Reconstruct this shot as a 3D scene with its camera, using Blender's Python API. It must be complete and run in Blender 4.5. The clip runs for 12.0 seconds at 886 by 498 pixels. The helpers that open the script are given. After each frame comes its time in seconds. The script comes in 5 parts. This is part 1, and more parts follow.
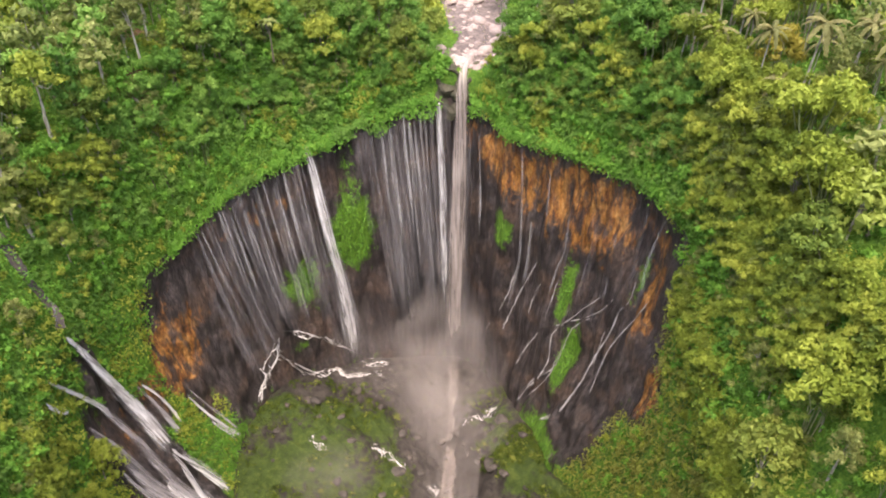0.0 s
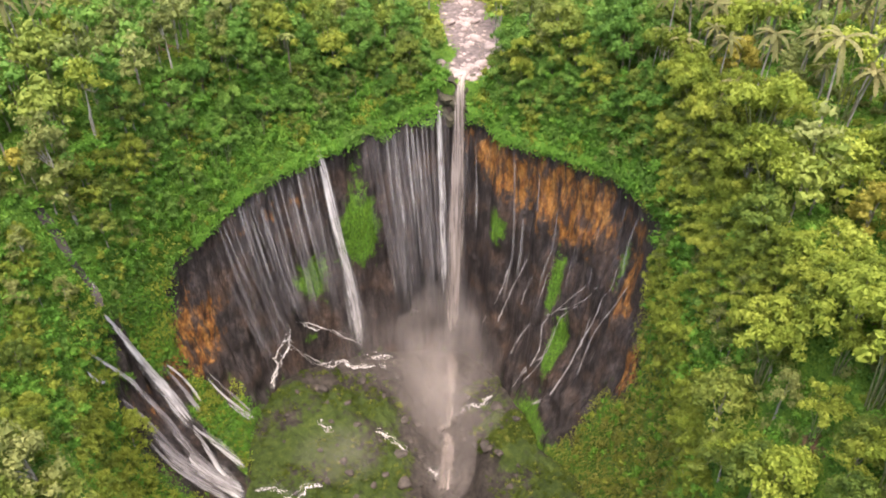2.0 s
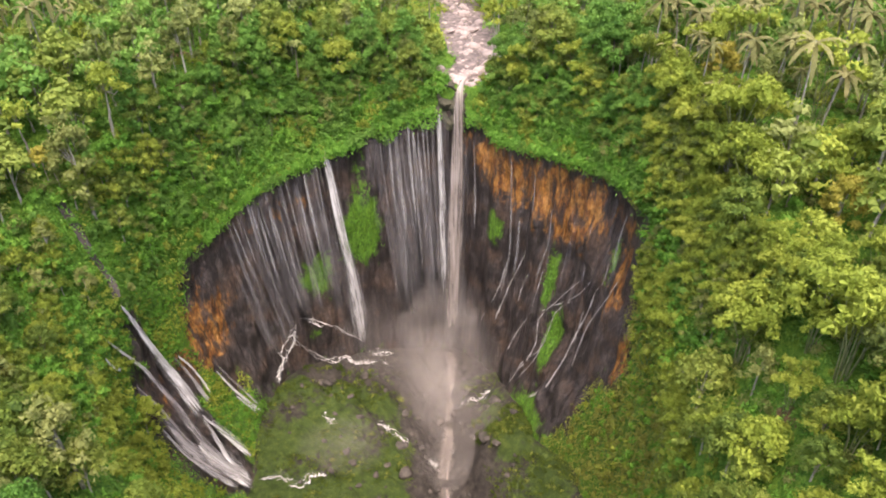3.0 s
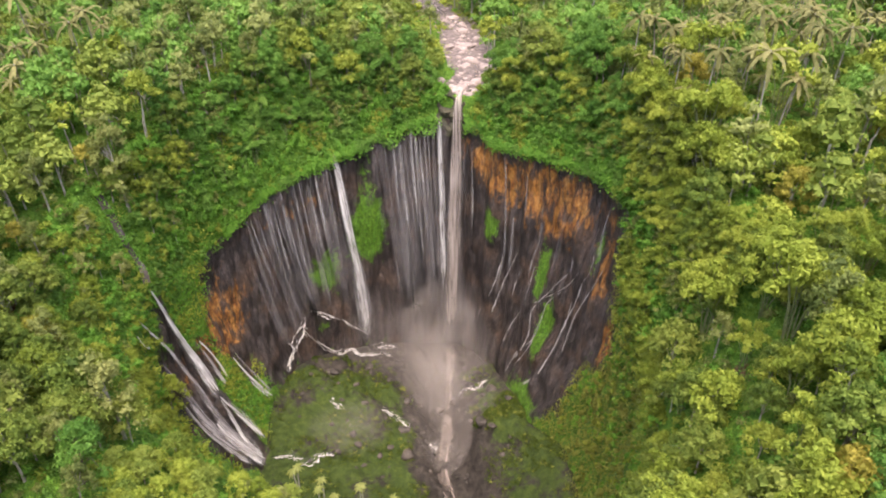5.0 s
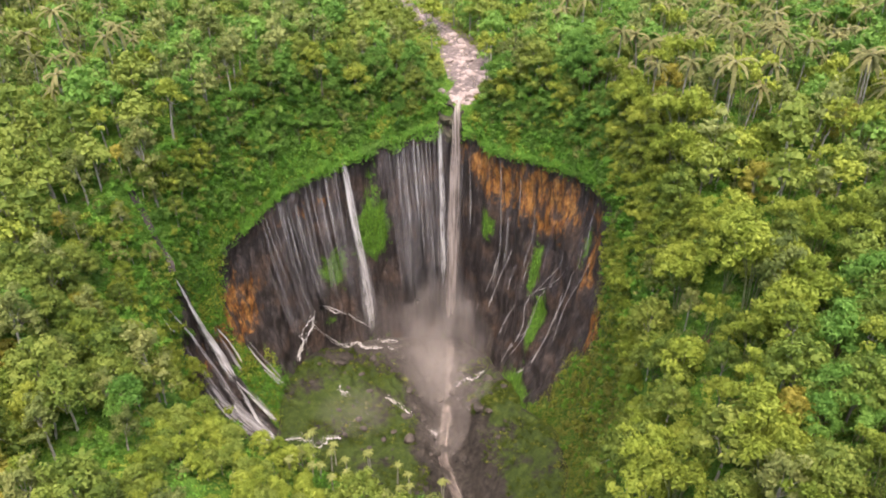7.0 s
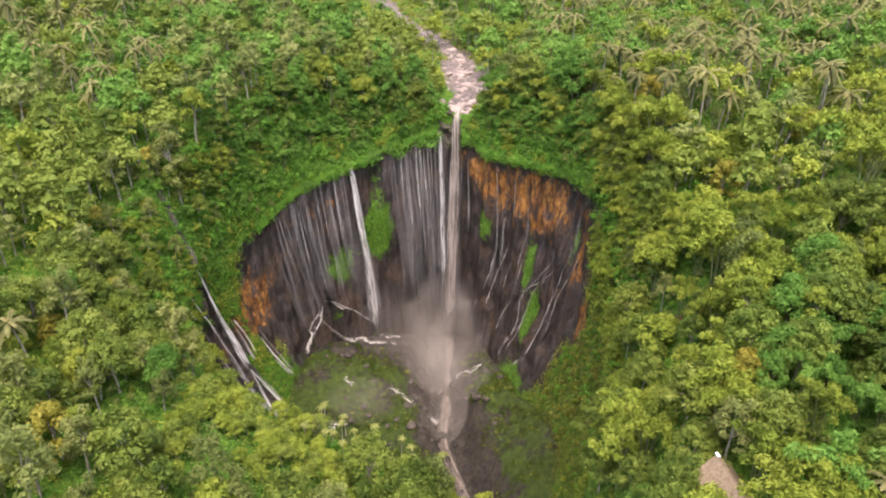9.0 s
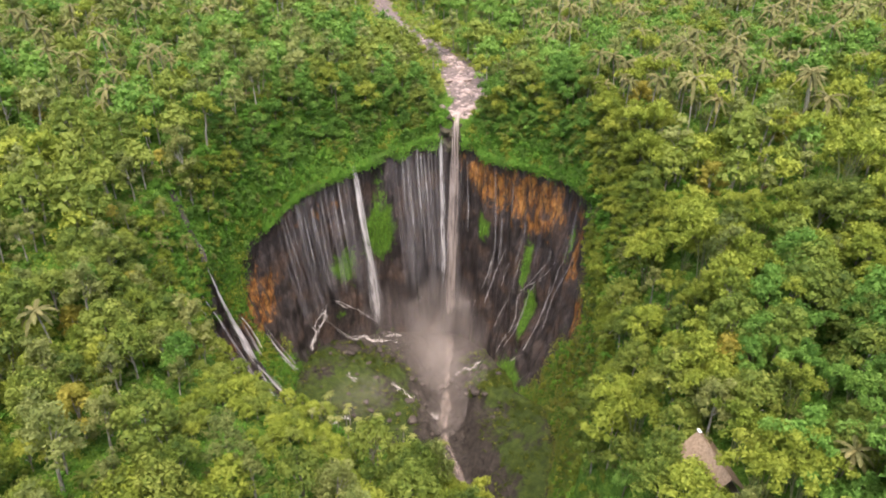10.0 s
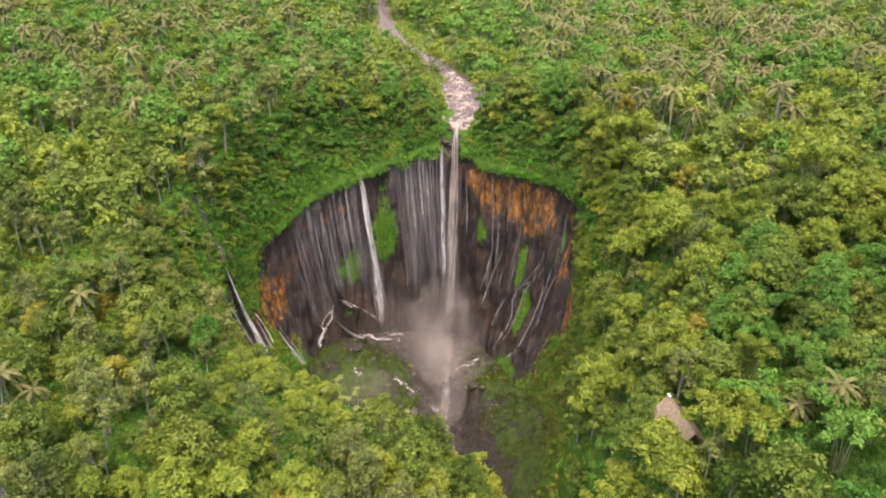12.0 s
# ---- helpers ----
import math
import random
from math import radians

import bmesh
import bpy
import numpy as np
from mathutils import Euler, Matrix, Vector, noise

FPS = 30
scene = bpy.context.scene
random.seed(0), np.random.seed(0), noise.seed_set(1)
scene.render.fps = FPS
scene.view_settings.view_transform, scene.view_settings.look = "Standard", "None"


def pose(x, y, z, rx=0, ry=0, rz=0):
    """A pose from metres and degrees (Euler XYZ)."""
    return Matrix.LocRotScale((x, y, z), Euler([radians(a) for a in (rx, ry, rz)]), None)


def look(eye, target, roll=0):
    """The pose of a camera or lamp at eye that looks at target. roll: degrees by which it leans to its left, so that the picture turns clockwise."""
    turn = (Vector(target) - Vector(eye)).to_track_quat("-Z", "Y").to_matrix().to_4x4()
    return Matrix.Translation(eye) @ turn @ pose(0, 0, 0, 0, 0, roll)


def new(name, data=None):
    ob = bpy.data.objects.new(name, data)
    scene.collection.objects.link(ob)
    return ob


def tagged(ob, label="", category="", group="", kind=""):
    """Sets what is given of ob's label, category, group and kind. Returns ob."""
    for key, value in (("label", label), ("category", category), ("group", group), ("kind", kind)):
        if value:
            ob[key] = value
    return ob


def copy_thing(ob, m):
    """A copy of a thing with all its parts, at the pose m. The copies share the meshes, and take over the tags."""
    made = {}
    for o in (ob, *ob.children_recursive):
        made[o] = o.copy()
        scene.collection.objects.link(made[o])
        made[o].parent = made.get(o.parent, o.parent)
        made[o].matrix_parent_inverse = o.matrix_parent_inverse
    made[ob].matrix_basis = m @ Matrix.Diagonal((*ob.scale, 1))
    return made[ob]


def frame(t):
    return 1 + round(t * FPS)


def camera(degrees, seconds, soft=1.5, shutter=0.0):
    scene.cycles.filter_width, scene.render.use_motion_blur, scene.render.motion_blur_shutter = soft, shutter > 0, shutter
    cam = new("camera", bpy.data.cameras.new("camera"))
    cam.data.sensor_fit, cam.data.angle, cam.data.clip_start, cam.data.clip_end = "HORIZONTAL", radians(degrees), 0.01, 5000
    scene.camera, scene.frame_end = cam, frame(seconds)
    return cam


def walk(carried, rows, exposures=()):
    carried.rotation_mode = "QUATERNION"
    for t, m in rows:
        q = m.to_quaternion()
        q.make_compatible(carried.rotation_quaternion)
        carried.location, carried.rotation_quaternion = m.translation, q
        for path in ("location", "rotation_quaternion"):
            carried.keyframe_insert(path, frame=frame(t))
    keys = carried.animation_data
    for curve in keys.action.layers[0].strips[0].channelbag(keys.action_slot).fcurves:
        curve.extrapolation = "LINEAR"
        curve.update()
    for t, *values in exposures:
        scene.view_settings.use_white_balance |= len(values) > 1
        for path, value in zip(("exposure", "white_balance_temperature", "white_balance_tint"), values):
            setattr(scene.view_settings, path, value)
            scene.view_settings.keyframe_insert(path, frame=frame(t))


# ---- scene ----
cam = camera(63.83, 12.0, soft=1.9)
METRES, EYE, TILT, LEAN, TURN = 100.0, 150.0, -36.0, 0.0, 0.0
ROWS = [
    (0.0, -0.0000, -0.0000, 0.0000, -0.000, 0.000, -0.000),
    (0.5, 0.0001, -0.0364, -0.0201, -0.011, 0.596, -0.015),
    (1.0, 0.0002, -0.0729, -0.0403, -0.021, 1.166, -0.030),
    (1.5, 0.0002, -0.1094, -0.0604, -0.032, 1.713, -0.045),
    (2.0, 0.0001, -0.1459, -0.0805, -0.043, 2.238, -0.060),
    (2.5, 0.0001, -0.1825, -0.1006, -0.054, 2.742, -0.076),
    (3.0, -0.0000, -0.2191, -0.1207, -0.065, 3.226, -0.091),
    (3.5, -0.0002, -0.2557, -0.1408, -0.076, 3.692, -0.107),
    (4.0, -0.0004, -0.2923, -0.1608, -0.088, 4.141, -0.124),
    (4.5, -0.0006, -0.3290, -0.1809, -0.099, 4.575, -0.140),
    (5.0, -0.0009, -0.3657, -0.2009, -0.111, 4.994, -0.157),
    (5.5, -0.0012, -0.4024, -0.2209, -0.122, 5.401, -0.174),
    (6.0, -0.0016, -0.4391, -0.2410, -0.134, 5.797, -0.191),
    (6.5, -0.0020, -0.4759, -0.2610, -0.146, 6.182, -0.209),
    (7.0, -0.0025, -0.5127, -0.2809, -0.158, 6.560, -0.226),
    (7.5, -0.0030, -0.5495, -0.3009, -0.170, 6.930, -0.244),
    (8.0, -0.0035, -0.5863, -0.3209, -0.183, 7.294, -0.262),
    (8.5, -0.0041, -0.6232, -0.3408, -0.195, 7.653, -0.281),
    (9.0, -0.0047, -0.6601, -0.3608, -0.208, 8.010, -0.299),
    (9.5, -0.0054, -0.6970, -0.3807, -0.221, 8.365, -0.318),
    (10.0, -0.0061, -0.7339, -0.4006, -0.233, 8.719, -0.337),
    (10.5, -0.0069, -0.7709, -0.4205, -0.246, 9.075, -0.356),
    (11.0, -0.0077, -0.8079, -0.4404, -0.259, 9.433, -0.376),
    (11.5, -0.0085, -0.8449, -0.4603, -0.272, 9.795, -0.396),
    (12.0, -0.0094, -0.8820, -0.4802, -0.286, 10.162, -0.416),
]
walk(cam, [(t, pose(0, 0, EYE, TILT, LEAN, TURN) @ pose(METRES * x, METRES * y, METRES * z, 90 + pitch, roll, yaw)) for t, x, y, z, yaw, pitch, roll in ROWS],
     exposures=[(0.0, 1.47), (6.0, 1.33), (12.0, 1.20)])

# ---- light: a bright overcast sky, the sun a wide soft glow high in the south ----
SUN_HEIGHT, SUN_TURN = 70.0, 181.0
world = bpy.data.worlds.new("world")
scene.world = world
world.use_nodes = True
sky = world.node_tree.nodes.new("ShaderNodeTexSky")
sky.sky_type, sky.sun_disc = "NISHITA", False
sky.sun_elevation, sky.sun_rotation = radians(SUN_HEIGHT), radians(SUN_TURN)
sky.air_density, sky.dust_density, sky.ozone_density = 1.0, 4.0, 1.0
world.node_tree.nodes["Background"].inputs["Strength"].default_value = 0.15
world.node_tree.links.new(sky.outputs[0], world.node_tree.nodes["Background"].inputs["Color"])
sun = new("sun", bpy.data.lights.new("sun", "SUN"))
sun.data.energy, sun.data.angle, sun.data.color = 2.25, radians(62), (1.0, 0.92, 0.82)
sun_way = Vector((math.sin(radians(SUN_TURN)) * math.cos(radians(SUN_HEIGHT)), math.cos(radians(SUN_TURN)) * math.cos(radians(SUN_HEIGHT)), math.sin(radians(SUN_HEIGHT))))
sun.matrix_world = look(sun_way * 400, (0, 0, 0))


# ---- materials ----
class Nodes:
    """Short hand for a node material."""

    def __init__(self, name):
        self.mat = bpy.data.materials.new(name)
        self.mat.use_nodes = True
        self.tree = self.mat.node_tree
        self.bsdf = self.tree.nodes["Principled BSDF"]
        self.out = self.tree.nodes["Material Output"]

    def add(self, kind, **inputs):
        n = self.tree.nodes.new(kind)
        for k, v in inputs.items():
            self.put(n.inputs[k.replace("_", " ")], v)
        return n

    def put(self, socket, v):
        if isinstance(v, bpy.types.NodeSocket):
            self.tree.links.new(v, socket)
        else:
            socket.default_value = v

    def place(self, scale=(1, 1, 1)):
        geo = self.add("ShaderNodeNewGeometry")
        mp = self.add("ShaderNodeMapping", Vector=geo.outputs["Position"], Scale=scale)
        return mp.outputs[0]

    def noise(self, vec, scale, detail=4.0, rough=0.55, warp=0.0):
        return self.add("ShaderNodeTexNoise", Vector=vec, Scale=scale, Detail=detail, Roughness=rough, Distortion=warp).outputs[0]

    def ramp(self, fac, *stops):
        n = self.add("ShaderNodeValToRGB", Fac=fac)
        e = n.color_ramp.elements
        while len(e) < len(stops):
            e.new(0.5)
        for el, (p, c) in zip(e, stops):
            el.position, el.color = p, (*c, 1) if len(c) == 3 else c
        return n.outputs[0]

    def step(self, fac, lo, hi):
        n = self.add("ShaderNodeMapRange", Value=fac, From_Min=lo, From_Max=hi)
        n.interpolation_type = "SMOOTHSTEP"
        return n.outputs[0]

    def maths(self, op, a, b=0.0):
        n = self.tree.nodes.new("ShaderNodeMath")
        n.operation = op
        self.put(n.inputs[0], a)
        self.put(n.inputs[1], b)
        return n.outputs[0]

    def mix(self, fac, a, b, blend="MIX"):
        n = self.tree.nodes.new("ShaderNodeMix")
        n.data_type, n.blend_type = "RGBA", blend
        self.put(n.inputs[0], fac)
        for s, v in ((n.inputs[6], a), (n.inputs[7], b)):
            self.put(s, (*v, 1) if isinstance(v, tuple) and len(v) == 3 else v)
        return n.outputs[2]

    def attr(self, name):
        n = self.tree.nodes.new("ShaderNodeAttribute")
        n.attribute_name = name
        return n.outputs["Fac"]

    def bump(self, height, strength, distance):
        return self.add("ShaderNodeBump", Height=height, Strength=strength, Distance=distance).outputs[0]

    def done(self, color, rough=0.8, normal=None, spec=0.3):
        self.put(self.bsdf.inputs["Base Color"], (*color, 1) if isinstance(color, tuple) else color)
        self.put(self.bsdf.inputs["Roughness"], rough)
        self.bsdf.inputs["Specular IOR Level"].default_value = spec
        if normal is not None:
            self.put(self.bsdf.inputs["Normal"], normal)
        return self.mat


def foliage(name, dark, mid, light, glow=0.28):
    """Leaves: tint picks the hue from tree to tree and lobe to lobe and holds the clumps' painted inner shade and top
    light, the object's random shifts it, two finer noises break it up.
    """
    n = Nodes(name)
    rnd = n.add("ShaderNodeObjectInfo").outputs["Random"]
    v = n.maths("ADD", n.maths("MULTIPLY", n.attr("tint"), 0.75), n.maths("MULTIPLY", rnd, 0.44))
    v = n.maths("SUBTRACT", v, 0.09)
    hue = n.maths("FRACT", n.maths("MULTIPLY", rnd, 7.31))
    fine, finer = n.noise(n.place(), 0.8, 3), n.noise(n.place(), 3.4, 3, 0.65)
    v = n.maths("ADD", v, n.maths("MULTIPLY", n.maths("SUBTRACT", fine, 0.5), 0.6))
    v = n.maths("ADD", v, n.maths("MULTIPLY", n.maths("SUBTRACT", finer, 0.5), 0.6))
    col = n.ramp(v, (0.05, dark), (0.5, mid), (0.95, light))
    col = n.mix(n.maths("MULTIPLY", hue, 0.6), col, n.mix(1.0, col, (1.16, 0.98, 1.06), "MULTIPLY"))
    n.done(col, 0.55, n.bump(finer, 0.6, 0.2), spec=0.14)
    tr = n.add("ShaderNodeBsdfTranslucent", Color=n.mix(0.5, col, tuple(min(1, c * 1.3) for c in light)))
    mx = n.add("ShaderNodeMixShader", Fac=glow)
    n.tree.links.new(n.bsdf.outputs[0], mx.inputs[1])
    n.tree.links.new(tr.outputs[0], mx.inputs[2])
    n.tree.links.new(mx.outputs[0], n.out.inputs[0])
    return n.mat


LEAF_MID = foliage("leaf_mid_green", (0.046, 0.081, 0.016), (0.140, 0.193, 0.032), (0.255, 0.302, 0.059))
LEAF_LIME = foliage("leaf_lime_green", (0.064, 0.098, 0.016), (0.189, 0.243, 0.031), (0.322, 0.365, 0.057))
LEAF_BLUE = foliage("leaf_blue_green", (0.036, 0.092, 0.015), (0.105, 0.212, 0.034), (0.198, 0.330, 0.062))
LEAF_OLIVE = foliage("leaf_grey_olive", (0.066, 0.092, 0.023), (0.154, 0.188, 0.049), (0.274, 0.299, 0.095))
LEAF_GOLD = foliage("leaf_golden", (0.100, 0.105, 0.016), (0.220, 0.210, 0.030), (0.350, 0.310, 0.058))
LEAF_PALM = foliage("palm_frond_green", (0.050, 0.056, 0.019), (0.132, 0.132, 0.045), (0.257, 0.238, 0.094))
LEAF_PALE = foliage("pale_star_leaf", (0.094, 0.107, 0.028), (0.209, 0.229, 0.063), (0.317, 0.333, 0.112))
LEAF_DRY = foliage("dry_leaf_tan", (0.160, 0.115, 0.070), (0.300, 0.220, 0.140), (0.460, 0.370, 0.260))
LEAF_VINE = foliage("dull_olive_vines", (0.074, 0.088, 0.018), (0.170, 0.190, 0.038), (0.285, 0.300, 0.070))
LEAF_BANK = foliage("lush_wet_green", (0.037, 0.105, 0.015), (0.103, 0.242, 0.029), (0.207, 0.375, 0.049))
LEAF_MOSS = foliage("dark_moss_green", (0.020, 0.034, 0.005), (0.052, 0.078, 0.009), (0.110, 0.135, 0.020))


def bark_material(name, a, b):
    n = Nodes(name)
    v = n.noise(n.place((1, 1, 0.25)), 3.0, 5)
    return n.done(n.ramp(v, (0.3, a), (0.7, b)), 0.9, n.bump(v, 0.5, 0.05))


BARK = bark_material("grey_bark", (0.14, 0.12, 0.09), (0.40, 0.37, 0.31))
CULM = bark_material("bamboo_culm", (0.10, 0.115, 0.045), (0.25, 0.26, 0.12))
BARK_DARK = bark_material("brown_bark", (0.05, 0.04, 0.03), (0.16, 0.13, 0.09))


def cliff_material():
    """Wet dark basalt with vertical flutes, rust-coloured bare faces and moss."""
    n = Nodes("wet_basalt_cliff")
    p = n.place()
    tall = n.noise(n.place((1, 1, 0.12)), 0.55, 6, 0.62)
    fine = n.noise(n.place((1, 1, 0.35)), 2.2, 5, 0.6)
    big = n.noise(p, 0.13, 4)
    rock = n.ramp(tall, (0.30, (0.016, 0.012, 0.012)), (0.50, (0.038, 0.029, 0.028)), (0.72, (0.105, 0.080, 0.074)))
    rock = n.mix(n.step(big, 0.45, 0.7), rock, (0.075, 0.046, 0.034))
    rust = n.ramp(n.noise(n.place((1, 1, 0.38)), 0.75, 6, 0.70, 0.5), (0.32, (0.040, 0.022, 0.014)), (0.42, (0.170, 0.062, 0.018)), (0.54, (0.340, 0.145, 0.034)), (0.72, (0.460, 0.250, 0.090)))
    rm = n.step(n.maths("ADD", n.attr("rust"), n.maths("MULTIPLY", n.maths("SUBTRACT", n.noise(n.place((1, 1, 0.5)), 0.30, 6, 0.68, 0.5), 0.5), 1.9)), 0.38, 0.66)
    crack = n.step(n.noise(n.place((1, 1, 0.22)), 0.50, 6, 0.7, 0.6), 0.38, 0.54)
    col = n.mix(n.maths("MULTIPLY", rm, n.maths("ADD", n.maths("MULTIPLY", crack, 0.92), 0.08)), rock, rust)
    moss = n.ramp(fine, (0.30, (0.030, 0.068, 0.008)), (0.50, (0.075, 0.150, 0.014)), (0.68, (0.140, 0.245, 0.022)))
    mm = n.step(n.maths("ADD", n.attr("moss"), n.maths("MULTIPLY", n.maths("SUBTRACT", n.noise(n.place((1, 1, 0.75)), 0.40, 6, 0.72, 0.5), 0.5), 2.0)), 0.46, 0.72)
    grit = n.ramp(n.noise(n.place((1, 1, 0.5)), 1.4, 6, 0.75), (0.30, (0.35,) * 3), (0.5, (0.9,) * 3), (0.70, (1.9,) * 3))
    col = n.mix(1.0, col, grit, "MULTIPLY")
    col = n.mix(mm, col, moss)
    rough = n.ramp(big, (0.3, (0.35,) * 3), (0.7, (0.75,) * 3))
    h = n.maths("ADD", n.maths("MULTIPLY", tall, 1.0), n.maths("MULTIPLY", fine, 0.5))
    return n.done(col, rough, n.bump(h, 0.9, 0.9), 0.4)


def ground_material():
    """Jungle soil under low weeds: greens with patches of bare red-brown earth."""
    n = Nodes("weedy_jungle_soil")
    p = n.place()
    a, b, c = n.noise(p, 0.09, 4), n.noise(p, 0.7, 6, 0.65), n.noise(p, 3.0, 4)
    green = n.ramp(n.maths("ADD", n.maths("MULTIPLY", b, 0.55), n.maths("MULTIPLY", c, 0.45)), (0.34, (0.030, 0.072, 0.011)), (0.50, (0.085, 0.165, 0.020)), (0.66, (0.180, 0.265, 0.032)))
    soil = n.ramp(c, (0.3, (0.080, 0.045, 0.025)), (0.7, (0.200, 0.115, 0.065)))
    bare = n.step(n.maths("ADD", a, n.maths("MULTIPLY", n.maths("SUBTRACT", b, 0.5), 0.4)), 0.64, 0.72)
    return n.done(n.mix(n.maths("MAXIMUM", bare, n.step(n.maths("ADD", n.attr("bare"), n.maths("SUBTRACT", b, 0.5)), 0.4, 0.6)), green, soil), 0.9, n.bump(n.maths("ADD", b, n.maths("MULTIPLY", c, 0.4)), 1.0, 0.8), 0.15)


def floor_material():
    """The ravine's floor: wet dark gravel, brown soil and cushions of moss."""
    n = Nodes("mossy_ravine_floor")
    p = n.place()
    a, b, c = n.noise(p, 0.10, 5, 0.6), n.noise(p, 0.6, 6, 0.65), n.noise(p, 2.8, 4)
    rock = n.ramp(b, (0.3, (0.014, 0.011, 0.010)), (0.7, (0.075, 0.058, 0.048)))
    green = n.ramp(n.maths("ADD", n.maths("MULTIPLY", b, 0.6), n.maths("MULTIPLY", c, 0.4)), (0.30, (0.014, 0.024, 0.004)), (0.5, (0.040, 0.060, 0.009)), (0.70, (0.095, 0.115, 0.020)))
    m = n.step(n.maths("ADD", n.attr("moss"), n.maths("ADD", n.maths("MULTIPLY", n.maths("SUBTRACT", b, 0.5), 0.9), n.maths("MULTIPLY", n.maths("SUBTRACT", a, 0.5), 0.8))), 0.40, 0.62)
    return n.done(n.mix(m, rock, green), 0.8, n.bump(n.maths("ADD", b, n.maths("MULTIPLY", c, 0.5)), 1.0, 0.8), 0.3)


def stone_material(name, a, b, scale=0.8):
    n = Nodes(name)
    rnd = n.add("ShaderNodeObjectInfo").outputs["Random"]
    v = n.noise(n.place(), scale, 6, 0.65)
    col = n.mix(n.maths("MULTIPLY", rnd, 0.5), n.ramp(v, (0.3, a), (0.7, b)), a)
    return n.done(col, 0.75, n.bump(v, 0.6, 0.3))


def water_material(name, light, shade, cover, streak=1.0, solid=0.0, stretch=(0.022, 0.10), lo=0.36, hi=0.68):
    """Falling water: soft threads that thin out to nothing at the borders of the body."""
    n = Nodes(name)
    uv = n.tree.nodes.new("ShaderNodeUVMap")
    uv.uv_map = "fall"
    rnd = n.add("ShaderNodeObjectInfo").outputs["Random"]
    off = n.add("ShaderNodeCombineXYZ", X=n.maths("MULTIPLY", rnd, 57.0), Y=n.maths("MULTIPLY", rnd, 331.0))
    moved = n.add("ShaderNodeVectorMath")
    n.put(moved.inputs[0], uv.outputs[0])
    n.put(moved.inputs[1], off.outputs[0])
    long = n.add("ShaderNodeMapping", Vector=moved.outputs[0], Scale=(1.0, stretch[0], 1.0)).outputs[0]
    short = n.add("ShaderNodeMapping", Vector=moved.outputs[0], Scale=(1.0, stretch[1], 1.0)).outputs[0]
    threads = n.noise(long, 1.5 * streak, 5, 0.65)
    broken = n.noise(short, 0.8 * streak, 5, 0.7)
    edge = n.attr("edge")
    v = n.step(n.maths("ADD", n.maths("MULTIPLY", threads, 0.65), n.maths("MULTIPLY", broken, 0.35)), lo, hi)
    body = n.maths("ADD", solid, n.maths("MULTIPLY", v, 1.0 - solid))
    soft = n.step(n.maths("SUBTRACT", n.maths("MULTIPLY", edge, 1.5), n.maths("MULTIPLY", n.maths("SUBTRACT", 1.0, v), 0.55)), 0.0, 0.9)
    a = n.maths("MULTIPLY", n.maths("MULTIPLY", body, soft), cover)
    n.done(n.mix(n.step(broken, 0.35, 0.65), shade, light), 0.6, n.bump(threads, 0.3, 0.2), 0.3)
    n.put(n.bsdf.inputs["Alpha"], a)
    return n.mat


WATER_WHITE = water_material("white_falling_water", (0.80, 0.74, 0.73), (0.46, 0.41, 0.41), 0.85, 1.6, 0.22, (0.025, 0.09), 0.32, 0.64)
WATER_THREAD = water_material("slender_thread_of_water", (0.74, 0.68, 0.68), (0.48, 0.43, 0.43), 0.40, 1.3, 0.10, (0.02, 0.06), 0.38, 0.66)
WATER_VEIL = water_material("thin_veil_of_water", (0.52, 0.46, 0.47), (0.34, 0.30, 0.31), 0.36, 1.0, 0.0, (0.014, 0.05), 0.42, 0.70)
WATER_BROWN = water_material("silty_brown_water", (0.50, 0.41, 0.375), (0.34, 0.27, 0.245), 0.85, 1.0, 0.35, (0.022, 0.07), 0.34, 0.62)
WATER_HAZE = water_material("hanging_fall_spray", (0.52, 0.47, 0.48), (0.42, 0.38, 0.39), 0.08, 0.35, 0.20, (0.02, 0.05), 0.36, 0.66)
WATER_RIVER = water_material("shallow_silty_river", (0.38, 0.30, 0.265), (0.25, 0.19, 0.165), 0.7, 0.6, 0.45)
WATER_RAMP = water_material("braided_cascade_water", (0.82, 0.76, 0.75), (0.52, 0.46, 0.45), 1.0, 0.9, 0.42, (0.06, 0.16), 0.34, 0.62)
WATER_SLIDE = water_material("thin_sliding_water", (0.54, 0.48, 0.48), (0.36, 0.31, 0.31), 0.72, 0.9, 0.32, (0.04, 0.14), 0.36, 0.66)
WATER_RILL = water_material("narrow_running_rill", (0.62, 0.56, 0.55), (0.40, 0.35, 0.34), 0.85, 1.6, 0.45, (0.06, 0.2), 0.36, 0.62)
WATER_FOAM = water_material("foaming_white_stream", (0.74, 0.69, 0.67), (0.40, 0.34, 0.31), 0.95, 3.0, 0.0, (0.25, 0.6), 0.38, 0.58)


def mist_material(name, color, cover):
    """Drifting spray: thins out to the rim of each billow and is broken by a soft noise."""
    n = Nodes(name)
    n.done(color, 1.0, spec=0.0)
    v = n.noise(n.place(), 0.075, 5, 0.55)
    a = n.maths("MULTIPLY", n.maths("MULTIPLY", n.attr("edge"), n.step(v, 0.18, 0.80)), cover)
    n.put(n.bsdf.inputs["Alpha"], a)
    return n.mat


